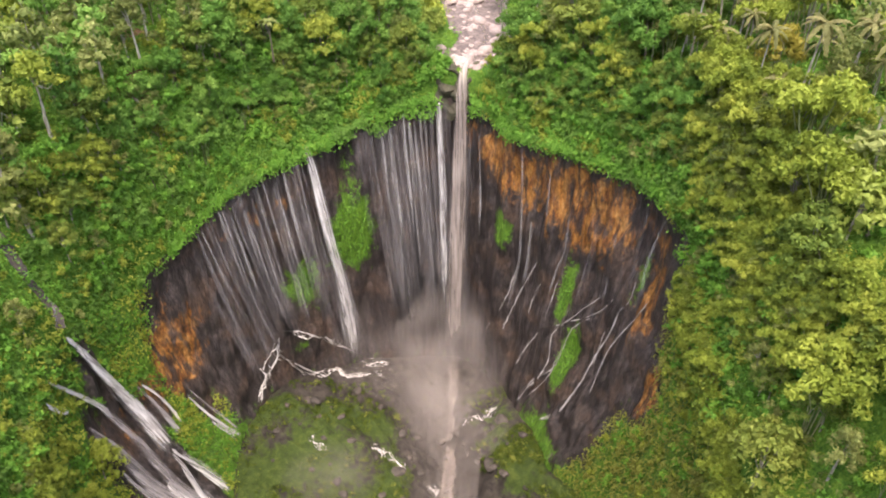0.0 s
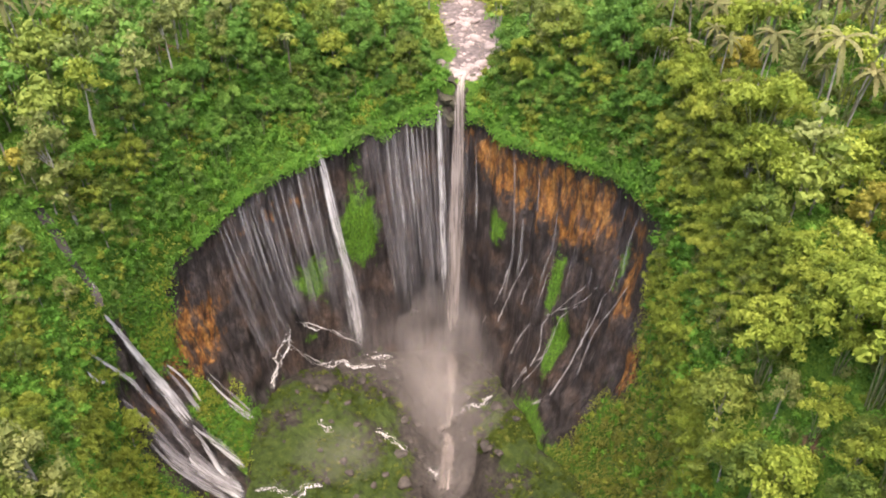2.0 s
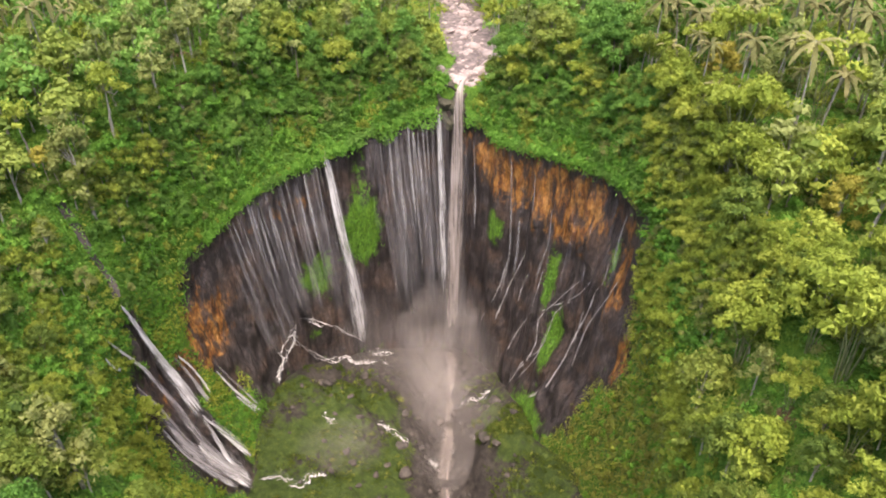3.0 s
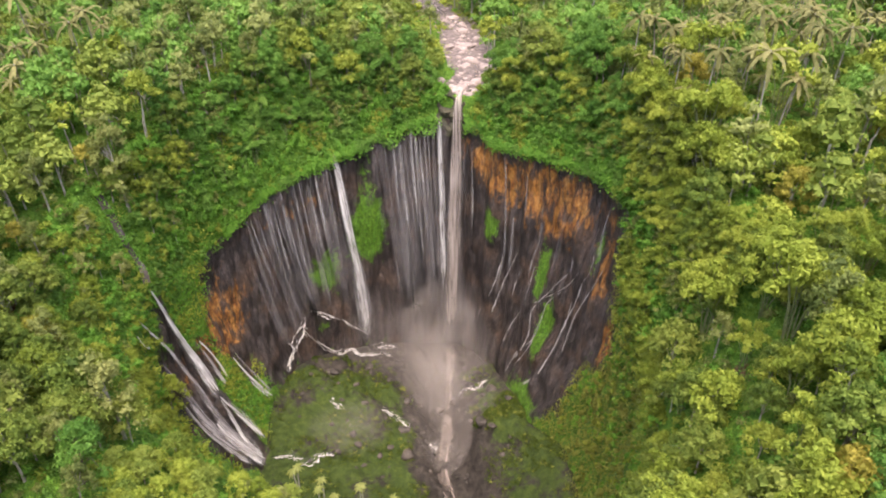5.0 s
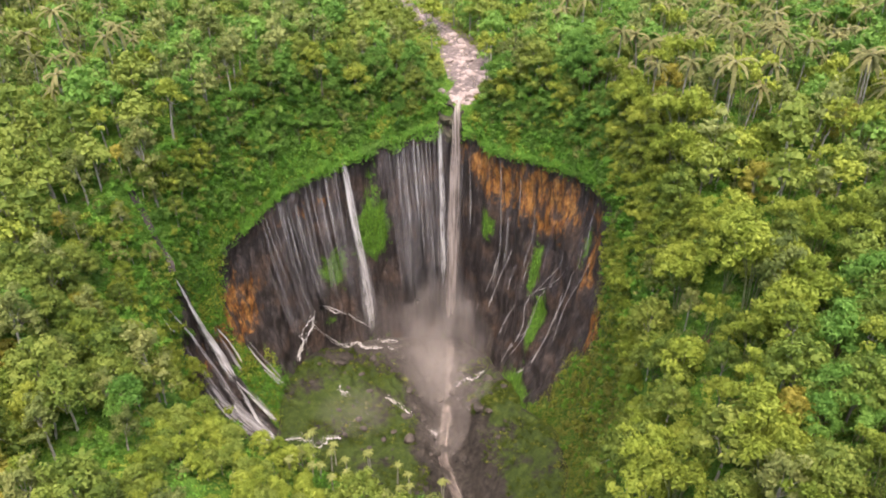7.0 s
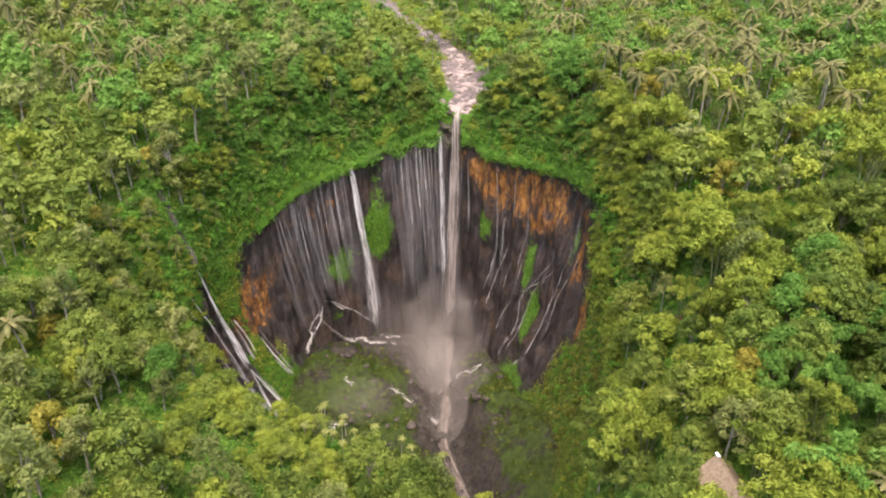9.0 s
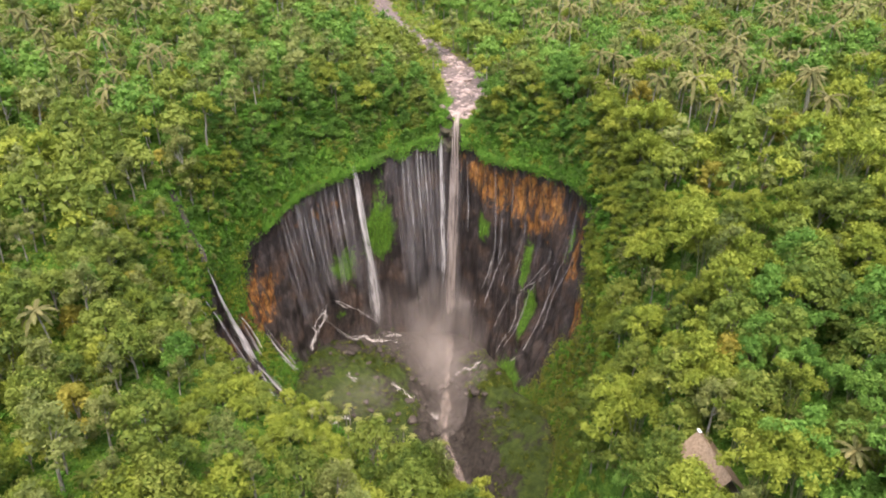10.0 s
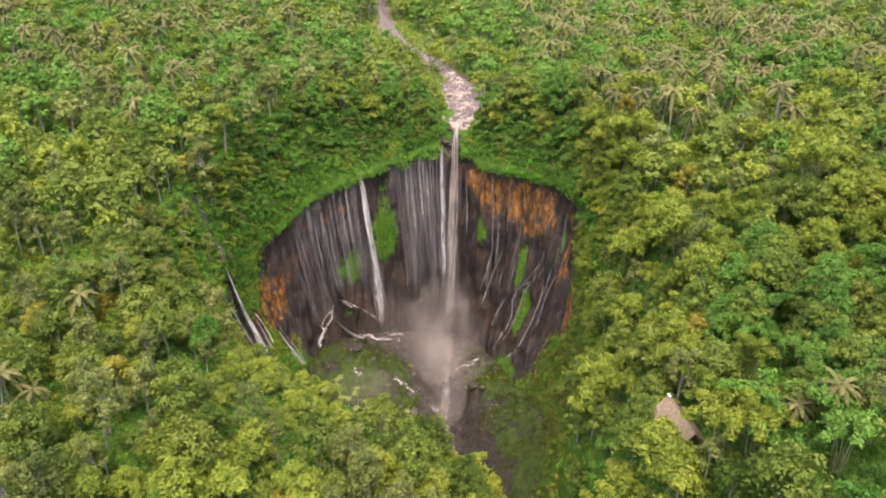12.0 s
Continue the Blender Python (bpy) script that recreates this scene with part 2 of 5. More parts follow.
MIST = mist_material("pale_mauve_spray", (0.46, 0.385, 0.36), 0.62)
CLIFF, GROUND, FLOOR = cliff_material(), ground_material(), floor_material()
PALE_STONE = stone_material("pale_river_stone", (0.24, 0.18, 0.165), (0.54, 0.42, 0.385))
GRAVEL = stone_material("dark_pink_gravel", (0.06, 0.046, 0.044), (0.26, 0.195, 0.18), 0.9)
DARK_STONE = stone_material("wet_dark_stone", (0.03, 0.025, 0.022), (0.13, 0.10, 0.085))
THATCH = stone_material("weathered_tan_roofing", (0.16, 0.105, 0.065), (0.36, 0.26, 0.18), 2.0)
ROCK_FACE = stone_material("mossy_brown_rock", (0.030, 0.034, 0.016), (0.15, 0.115, 0.085), 0.5)
WHITE_SHEET = stone_material("white_tin_sheet", (0.6, 0.6, 0.6), (0.8, 0.8, 0.8), 1.0)
ROOF_RED = stone_material("faded_red_roof_sheet", (0.26, 0.13, 0.11), (0.48, 0.30, 0.27), 1.5)

# ---- the lie of the land: profiles round the plunge basin, by bearing from its middle ----
MIDDLE = (-2.0, 104.0)
BEARING = [-180, -170, -155, -135, -115, -101, -85, -63, -40, -20, 0, 8, 16, 28, 55, 90, 115, 135, 150, 160, 167, 175]
FOOT_R = [46, 42, 44, 48, 50, 46, 47, 46, 42, 42, 42, 43, 40, 34, 27, 26, 38, 48, 57, 70, 100, 56]
FOOT_Z = [2, 4, 6, 8, 8, 9, 12, 14, 11, 8, 6, 6, 6, 8, 10, 12, 15, 14, 8, 0, -4, 0]
RIM_R = [58, 56, 66, 72, 70, 66, 60, 50.5, 44, 43.5, 44, 44.5, 42, 37.5, 37, 42, 49, 60, 74, 85, 112, 64]
RIM_Z = [33, 35, 51, 60, 62, 64, 60, 71, 76.5, 80.5, 84, 85, 83.5, 81, 82, 83.5, 73, 64, 62, 50, 20, 27]
BANK_R = [98, 95, 92, 92, 84, 76, 66, 60, 54, 51, 47, 46, 47, 43, 44, 48, 58, 78, 92, 108, 145, 104]
BANK_Z = [54, 58, 70, 75, 80, 86, 92, 99, 97, 95, 91, 90, 91, 95, 99, 100, 92, 86, 80, 72, 58, 50]
HILL_Z = [62, 64, 74, 80, 90, 98, 105, 108, 108, 106, 104, 104, 104, 105, 108, 110, 106, 98, 92, 86, 70, 62]
HILL_R, FAR_R = 175.0, 1500.0


def around(values, deg):
    """Smooth periodic interpolation of a value over the bearing."""
    deg = np.asarray(deg, float)
    b = np.array(BEARING, float)
    v = np.array(values, float)
    xs, vs = np.r_[b[-3:] - 360, b, b[:3] + 360], np.r_[v[-3:], v, v[:3]]
    d = (deg + 180) % 360 - 180
    i = np.clip(np.searchsorted(xs, d, side="right") - 1, 1, len(xs) - 3)
    u = (d - xs[i]) / (xs[i + 1] - xs[i])
    h = xs[i + 1] - xs[i]
    m0 = (vs[i + 1] - vs[i - 1]) / (xs[i + 1] - xs[i - 1]) * h * 0.7
    m1 = (vs[i + 2] - vs[i]) / (xs[i + 2] - xs[i]) * h * 0.7
    return (2 * u**3 - 3 * u**2 + 1) * vs[i] + (u**3 - 2 * u**2 + u) * m0 + (3 * u**2 - 2 * u**3) * vs[i + 1] + (u**3 - u**2) * m1


SCARS = [(-65.0, 146.0, 4.0), (-107.0, 92.5, 5.0), (-75.5, 63.5, 4.0), (-57.0, 127.0, 3.0), (50.0, 186.0, 5.0)]
STREAM = [(4.5, 147.0, 0), (6.5, 153.0, 0), (10.0, 161.0, 0), (9.0, 172.0, 0), (7.0, 186.0, 0), (5.0, 200.0, 0), (-6.0, 222.0, 0), (-18.0, 240.0, 0), (-28.0, 270.0, 0), (-36.0, 320.0, 0), (-30.0, 420.0, 0)]


def from_stream(x, y):
    """How far a place lies from the upper stream's middle line."""
    best = np.full(np.shape(x), 1e9)
    for (ax, ay, _), (bx, by, _) in zip(STREAM, STREAM[1:]):
        u = np.clip(((x - ax) * (bx - ax) + (y - ay) * (by - ay)) / ((bx - ax) ** 2 + (by - ay) ** 2), 0, 1)
        best = np.minimum(best, np.hypot(x - ax - u * (bx - ax), y - ay - u * (by - ay)))
    return best


def smooth(v, lo, hi):
    u = np.clip((v - lo) / (hi - lo), 0, 1)
    return u * u * (3 - 2 * u)


def waves(x, y, size, seed, octaves=3):
    """A cheap rolling noise, about -1 to 1, from sines at odd angles."""
    rng = np.random.default_rng(seed)
    total, weight = 0, 0
    for o in range(octaves):
        for _ in range(4):
            a, ph = rng.uniform(0, 2 * np.pi, 2)
            k = 2 * np.pi / (size / 1.9**o) * rng.uniform(0.7, 1.3)
            total = total + np.sin(k * (x * np.cos(a) + y * np.sin(a)) + ph) * 0.55**o
        weight += 4 * 0.55**o
    return total / weight * 2.0


def profile(deg):
    """Radii and heights of the bends of the profile at a bearing."""
    fr, fz, rr, rz = around(FOOT_R, deg), around(FOOT_Z, deg), around(RIM_R, deg), around(RIM_Z, deg)
    br, bz, hz = around(BANK_R, deg), around(BANK_Z, deg), around(HILL_Z, deg)
    mr, mz = fr + (rr - fr) * 0.72, fz + (rz - fz) * 0.38
    return fr, fz, mr, mz, rr, rz, br, bz, hz


def upland_z(x, y):
    """The ground's height outside the rim."""
    dx, dy = x - MIDDLE[0], y - MIDDLE[1]
    r, deg = np.hypot(dx, dy), np.degrees(np.arctan2(dx, dy))
    fr, fz, mr, mz, rr, rz, br, bz, hz = profile(deg)
    u = np.clip((r - rr) / (br - rr), 0, 1)
    z = rz + (bz - rz) * u**0.8
    v = np.clip((r - br) / (HILL_R - br), 0, 1)
    z = np.where(r > br, bz + (hz - bz) * v**0.9, z)
    z = np.where(r > HILL_R, hz + (r - HILL_R) * 0.055, z)
    z = z + waves(x, y, 60, 3) * 3.0 * smooth(r - br, 0, 30) + waves(x, y, 14, 4) * 0.9 * smooth(r - rr, 1, 8)
    z = z + np.abs(waves(x, y, 4.2, 14, 2)) * 1.1 * smooth(r - rr, 0.5, 3) * (1 - smooth(r - br, 10, 40))
    s = from_stream(x, y)
    bed = 90.5 + np.maximum(0, y - 150) * 0.13
    near = 1 - smooth(s, 5.5, 17.0)
    return np.where(y > 146.5, z * (1 - near) + bed * near, z)


def flat_z(x, y):
    """The ravine floor's height inside the cliff's foot."""
    dx, dy = x - MIDDLE[0], y - MIDDLE[1]
    r, deg = np.hypot(dx, dy), np.degrees(np.arctan2(dx, dy))
    fz, fr = around(FOOT_Z, deg), around(FOOT_R, deg)
    u = smooth(r / fr, 0.2, 1.0)
    z = 1.0 * (1 - u) + fz * u
    z = z + 5.5 * np.exp(-((x + 24) ** 2 / 190 + (y - 112) ** 2 / 150)) + 5.0 * np.exp(-((x - 14) ** 2 / 60 + (y - 103) ** 2 / 110))
    run = np.abs(x - 2 - (104 - y) * 0.16)
    z = z - 4.0 * (1 - smooth(run, 2, 9)) * smooth(148 - y, 2, 14)
    return z + waves(x, y, 11, 6) * 1.1 * smooth(fr - r, 0, 6) + waves(x, y, 4.5, 7) * 0.4


def mesh_object(name, verts, faces, mats, smooth_shade=True, attrs=None, face_mats=None, parent=None):
    """One mesh object from arrays of corners and faces, with float attributes on the corners."""
    me = bpy.data.meshes.new(name)
    verts, faces = np.asarray(verts, float), np.asarray(faces, int)
    me.vertices.add(len(verts))
    me.vertices.foreach_set("co", verts.ravel())
    k = faces.shape[1]
    me.loops.add(faces.size)
    me.loops.foreach_set("vertex_index", faces.ravel())
    me.polygons.add(len(faces))
    me.polygons.foreach_set("loop_start", np.arange(0, faces.size, k))
    me.polygons.foreach_set("use_smooth", np.full(len(faces), smooth_shade))
    for m in mats:
        me.materials.append(m)
    if face_mats is not None:
        me.polygons.foreach_set("material_index", np.asarray(face_mats, np.int32))
    for key, vals in (attrs or {}).items():
        a = me.attributes.new(key, "FLOAT", "POINT")
        a.data.foreach_set("value", np.asarray(vals, np.float32))
    me.update(calc_edges=True)
    me.validate()
    ob = new(name, me)
    if parent is not None:
        ob.parent = parent
    return ob


def sheet_faces(rows, cols, wrap=False):
    """Quads of a grid of rows by cols corners."""
    i, j = np.meshgrid(np.arange(rows - 1), np.arange(cols if wrap else cols - 1), indexing="ij")
    a, b = i * cols + j, i * cols + (j + 1) % cols
    return np.stack([a, b, b + cols, a + cols], -1).reshape(-1, 4)


def bump_field(p, size, depth=3):
    return noise.fractal(Vector(p) / size, 1.0, 2.0, depth)


# the cliff: a wall with flutes and ledges from the floor's edge to the rim
TURNS = 540
DEG = np.arange(TURNS) / TURNS * 360 - 180
CLIFF_ROWS = 64


def cliff_point(deg, up):
    """A place on the smooth cliff face; up from 0 at the foot to 1 at the rim."""
    fr, fz, mr, mz, rr, rz, *_ = profile(deg)
    r = (1 - up) ** 2 * fr + 2 * up * (1 - up) * (mr + (mr - fr) * 0.5) + up**2 * rr
    z = fz + (rz - fz) * up
    a = np.radians(deg)
    return MIDDLE[0] + r * np.sin(a), MIDDLE[1] + r * np.cos(a), z


def blob(d, u, d0, u0, dw, uw):
    dd = (d - d0 + 180) % 360 - 180
    return np.exp(-((dd / dw) ** 2) - ((u - u0) / uw) ** 2)


def wall_moss(d, u):
    """How mossy the wall is at a bearing and height: cushions on the wet face, overgrown sides, bare rock under the cascades."""
    m = 1.4 * blob(d, u, -28.0, 0.60, 8.0, 0.15) + 0.5 * blob(d, u, -27.0, 0.86, 4, 0.1) + 1.0 * blob(d, u, -46, 0.46, 6.5, 0.12) + 1.1 * blob(d, u, 25, 0.65, 4.5, 0.08) + 1.2 * blob(d, u, 66, 0.32, 4.5, 0.16) + 1.2 * blob(d, u, 57, 0.54, 3.0, 0.13)
    m = m + 0.5 * blob(d, u, 84, 0.75, 2.5, 0.2) + 0.95 * blob(d, u, -86, 0.15, 9, 0.25) + 0.8 * blob(d, u, 74, 0.0, 20, 0.09) + 0.75 * blob(d, u, -92, 0.75, 5, 0.2) + 0.7 * blob(d, u, -50, 0.17, 4, 0.05)
    side = 1 - smooth(np.abs((d - 8 + 180) % 360 - 180), 84, 98)
    m = m + (1 - side) * 0.95 - 1.1 * blob(d, u, -82, 0.55, 8, 0.2) - 1.2 * blob(d, u, 103, 0.50, 4, 0.1) - 1.2 * blob(d, u, 95, 0.78, 4, 0.22)
    for d0, u0, dw, uw in ((-98.0, 0.75, 2.0, 0.2), (-97.2, 0.48, 3.2, 0.26), (-100, 0.15, 4.5, 0.2), (-104.0, 0.45, 3.0, 0.30), (-106.5, 0.15, 4.0, 0.28), (-91.6, 0.48, 2.2, 0.14), (-83.5, 0.22, 2.4, 0.16)):
        m = m - 1.2 * blob(d, u, d0, u0, dw, uw)
    return m


def build_cliff():
    verts, rust, moss = [], [], []
    for i in range(CLIFF_ROWS):
        u = i / (CLIFF_ROWS - 1)
        x, y, z = cliff_point(DEG, np.full(TURNS, u))
        for k in range(TURNS):
            p = (x[k], y[k], z[k])
            a = radians(DEG[k])
            flute = noise.fractal(Vector((x[k] / 3.2, y[k] / 3.2, z[k] / 30)), 1.0, 2.0, 4) * 1.3
            ledge = noise.fractal(Vector((x[k] / 11, y[k] / 11, z[k] / 16)), 1.0, 2.0, 4) * 1.3
            out = (flute + ledge) * (0.5 + 0.5 * min(1, u * 10)) * min(1.0, (1 - u) * 12)
            verts.append((x[k] - out * math.sin(a), y[k] - out * math.cos(a), z[k]))
        r = 0.85 * blob(DEG, u, 24, 0.88, 15, 0.12) + 1.1 * blob(DEG, u, 60, 0.84, 20, 0.14) + 0.95 * blob(DEG, u, 90, 0.70, 3.6, 0.18) + 1.4 * blob(DEG, u, -83, 0.58, 8.0, 0.17) + 0.4 * blob(DEG, u, -99, 0.5, 4, 0.2) + 1.2 * blob(DEG, u, 103, 0.50, 3.5, 0.10) + 0.35 * blob(DEG, u, -55, 0.85, 25, 0.1)
        m = wall_moss(DEG, u)
        low = (1 - smooth(np.full(TURNS, u), 0.0, 0.14)) * 0.35
        rust.extend(r)
        moss.extend(m + low)
    ob = mesh_object("cliff_wall", verts, sheet_faces(CLIFF_ROWS, TURNS, True), [CLIFF], True, {"rust": rust, "moss": moss})
    return tagged(ob, "dark wet basalt cliff with rust-coloured faces and moss", "cliff", kind="structure")


cliff = build_cliff()
rim = np.array([v.co for v in cliff.data.vertices][-TURNS:])
foot = np.array([v.co for v in cliff.data.vertices][:TURNS])


def build_ground():
    """One sheet from the cliff's rim to the horizon."""
    fr, fz, mr, mz, rr, rz, br, bz, hz = profile(DEG)
    a = np.radians(DEG)
    verts = [rim]
    for s in np.linspace(0, 1, 15)[1:]:
        verts.append((rr + (br - rr) * s, None))
    for s in (np.linspace(0, 1, 44)[1:]) ** 1.25:
        verts.append((br + (HILL_R - br) * s, None))
    for s in (np.linspace(0, 1, 34)[1:]) ** 2.2:
        verts.append((HILL_R + (FAR_R - HILL_R) * s, None))
    out = [rim]
    for r, _ in verts[1:]:
        x, y = MIDDLE[0] + r * np.sin(a), MIDDLE[1] + r * np.cos(a)
        out.append(np.stack([x, y, upland_z(x, y)], -1))
    out = np.concatenate(out)
    bare = sum(np.exp(-(((out[:, 0] - x) ** 2 + (out[:, 1] - y) ** 2) / (r * r))) for x, y, r in SCARS)
    ob = mesh_object("ground", out, sheet_faces(len(out) // TURNS, TURNS, True), [GROUND], True, {"bare": bare})
    return tagged(ob, "steep jungle ground under weeds with bare red soil", "ground", kind="structure")


def build_floor():
    a = np.radians(DEG)
    fr = around(FOOT_R, DEG)
    out, moss = [foot], [np.full(TURNS, 0.4)]
    for s in np.linspace(1, 0.01, 46)[1:]:
        x, y = MIDDLE[0] + fr * s * np.sin(a), MIDDLE[1] + fr * s * np.cos(a)
        out.append(np.stack([x, y, flat_z(x, y)], -1))
        run = np.abs(x - 2 - (104 - y) * 0.16)
        moss.append(0.10 + 0.55 * smooth(run, 6, 15) * smooth(129 - y, 0, 9) + 0.2 * waves(x, y, 22, 13))
    ob = mesh_object("ravine_floor", np.concatenate(out), sheet_faces(len(out), TURNS, True)[:, ::-1], [FLOOR], True, {"moss": np.concatenate(moss)})
    return tagged(ob, "ravine floor of dark gravel and moss cushions", "ground", kind="structure")


ground, ravine_floor = build_ground(), build_floor()


# ---- water ----
def on_cliff(deg, up, off=0.7):
    """A place a little in front of the cliff face."""
    x, y, z = cliff_point(np.array(float(deg)), np.array(float(up)))
    a = radians(deg)
    return Vector((float(x) - off * math.sin(a), float(y) - off * math.cos(a), float(z)))


def on_floor(x, y, off=0.35):
    return Vector((x, y, float(flat_z(np.array(float(x)), np.array(float(y)))) + off))


def smooth_path(pts, n):
    """n places along a rounded line through points."""
    pts = [Vector(p) for p in pts]
    if len(pts) == 2:
        return [pts[0].lerp(pts[1], i / (n - 1)) for i in range(n)]
    ext = [pts[0] * 2 - pts[1]] + pts + [pts[-1] * 2 - pts[-2]]
    out = []
    for i in range(n):
        s = i / (n - 1) * (len(pts) - 1)
        k = min(int(s), len(pts) - 2)
        u = s - k
        a, b, c, d = ext[k : k + 4]
        out.append(0.5 * ((2 * b) + (c - a) * u + (2 * a - 5 * b + 4 * c - d) * u * u + (3 * b - a - 3 * c + d) * u**3))
    return out


UNDER = [None]


def body_of_water(name, label, category, group, at):
    """Begins a body of falling water; the strands that follow are its parts."""
    ob = tagged(new(name), label, category, group)
    ob.location = at
    UNDER[0] = ob


def ribbon(name, pts, w0, w1, mat, facing, label, category, group, ragged=0.25, n=None, bulge=0.25, fade=(0.05, 0.12), seed=0, wander=0.0):
    """A body of running water: a bulged, ragged-edged strip along a line. facing: the side it shows (a vector, or a function of the place)."""
    rng = np.random.default_rng(seed)
    length = sum((Vector(a) - Vector(b)).length for a, b in zip(pts, pts[1:]))
    n = n or max(8, int(length / 1.6))
    path = smooth_path(pts, n)
    cols = 7
    verts, edge, uv, run = [], [], [], 0.0
    drift = np.convolve(rng.normal(0, 1, n + 4), np.ones(5) / 5, "valid") * wander * 2.2
    wob = np.cumsum(rng.normal(0, ragged * 0.25, (n, 2)), 0) * 0.5
    swell = np.convolve(rng.uniform(0, 1, n + 2), np.ones(3) / 3, "valid") * 1.5 + 0.25 if wander else np.ones(n)
    wob -= np.linspace(0, 1, n)[:, None] * wob[-1]
    for i, p in enumerate(path):
        d = (path[min(i + 1, n - 1)] - path[max(i - 1, 0)]).normalized()
        if i:
            run += (p - path[i - 1]).length
        f = facing(p) if callable(facing) else Vector(facing)
        f = (f - d * f.dot(d)).normalized()
        side = d.cross(f).normalized()
        s = i / (n - 1)
        w = (w0 + (w1 - w0) * s) * 0.5 * swell[i]
        ends = min(1, s / max(fade[0], 1e-4)) * min(1, (1 - s) / max(fade[1], 1e-4))
        for j in range(cols):
            u = j / (cols - 1) * 2 - 1
            e = (wob[i, 0] if u < 0 else wob[i, 1]) * abs(u)
            off = side * (w * u + e + drift[i] * min(1, 4 * s, 4 * (1 - s))) + f * (bulge * w * (1 - u * u) + rng.normal(0, 0.03))
            verts.append(p + off)
            edge.append((1 - u * u) * ends)
            uv.append(((u * w + w), run))
    faces = sheet_faces(n, cols)
    ob = mesh_object(name, [tuple(v) for v in verts], faces, [mat], True, {"edge": edge})
    lay = ob.data.uv_layers.new(name="fall")
    lay.data.foreach_set("uv", np.array(uv, np.float32)[np.array([l.vertex_index for l in ob.data.loops])].ravel())
    if UNDER[0] is not None:
        ob.parent = UNDER[0]
        ob.location = -UNDER[0].location
        ob.name = ob.data.name = "spray_veil" if "spray" in label else "veil" if "veil" in label else "strand"
        return tagged(ob, label)
    return tagged(ob, label, category, group)


def inward(p):
    v = Vector((MIDDLE[0] - p.x, MIDDLE[1] - p.y, 0)).normalized()
    return Vector((v.x, v.y, 0.25))


UP = (0, 0, 1)
# the silty main fall, leaping clear of the lip
body_of_water("waterfall", "tall silt-brown waterfall plunging from the stream's lip", "waterfall", "waterfalls", (3.0, 144.5, 9.0))
ribbon("waterfall", [(5.6, 151.0, 91.4), (4.6, 147.6, 90.6), (4.2, 146.0, 86), (3.9, 145.2, 66), (3.4, 144.8, 40), (3.0, 144.5, 9)], 1.5, 6.0, WATER_BROWN, (0, -1, 0.15), "thick silt-brown main waterfall leaping from the stream's lip", "waterfall", "waterfalls", 0.3, 46, 0.6, (0.01, 0.10), 1)
ribbon("waterfall", [(6.4, 147.4, 80), (6.2, 146.2, 60), (5.9, 145.8, 36), (5.6, 145.4, 14)], 2.2, 3.6, WATER_VEIL, (0, -1, 0.15), "thin grey veil beside the brown main fall", "waterfall", "waterfalls", 0.4, 36, 0.3, (0.05, 0.3), 2)
ribbon("waterfall", [(4.3, 146.2, 84), (3.9, 145.6, 66), (3.4, 145.2, 40), (3.0, 145.0, 9)], 2.4, 9.5, WATER_HAZE, (0, -1, 0.15), "tan spray veil round the brown main fall", "waterfall", "waterfalls", 0.4, 40, 0.3, (0.1, 0.1), 9)
# the white fall on the western side
body_of_water("waterfall", "bright white waterfall down the dark wet cliff", "waterfall", "waterfalls", on_cliff(-32.4, 0.04))
for k, (o, w0, w1) in enumerate(((-0.7, 0.8, 4.4), (0.0, 1.2, 4.0), (0.5, 0.9, 4.8))):
    ribbon("waterfall", [on_cliff(-40.0 + o, 1.0, -0.3), on_cliff(-39.3 + o, 0.98, 0.9), on_cliff(-36.7 + o, 0.66, 1.4 + 0.2 * k), on_cliff(-33.8 + o * 1.6, 0.36, 1.7 + 0.2 * k), on_cliff(-32.4 + o * 2.2, 0.04, 1.8 + 0.2 * k)], w0, w1, WATER_WHITE if k == 1 else WATER_THREAD, inward, "bright white waterfall down the dark cliff", "waterfall", "waterfalls", 0.6, 44, 0.5, (0.01, 0.16), 30 + k)
ribbon("waterfall", [on_cliff(-42.0, 0.97), on_cliff(-38.6, 0.55), on_cliff(-35.0, 0.14)], 1.2, 3.0, WATER_VEIL, inward, "thin white veil beside the bright fall", "waterfall", "waterfalls", 0.3, 36, 0.3, (0.03, 0.2), 4)

ribbon("waterfall", [on_cliff(-39.6, 0.97, 0.8), on_cliff(-36.9, 0.66, 1.3), on_cliff(-34.0, 0.36, 1.6), on_cliff(-32.6, 0.05, 1.6)], 2.6, 9.0, WATER_HAZE, inward, "spray veil round the bright white fall", "waterfall", "waterfalls", 0.4, 40, 0.3, (0.02, 0.06), 6)

UNDER[0] = None
ribbon("waterfall", [on_cliff(1.2, 0.985, 0.4), on_cliff(1.6, 0.95, 0.9), on_cliff(2.6, 0.6, 1.2), on_cliff(3.6, 0.22, 1.4)], 1.3, 2.4, WATER_WHITE, inward, "slim bluish-white waterfall beside the main one", "waterfall", "waterfalls", 0.25, 40, 0.5, (0.01, 0.2), 5)

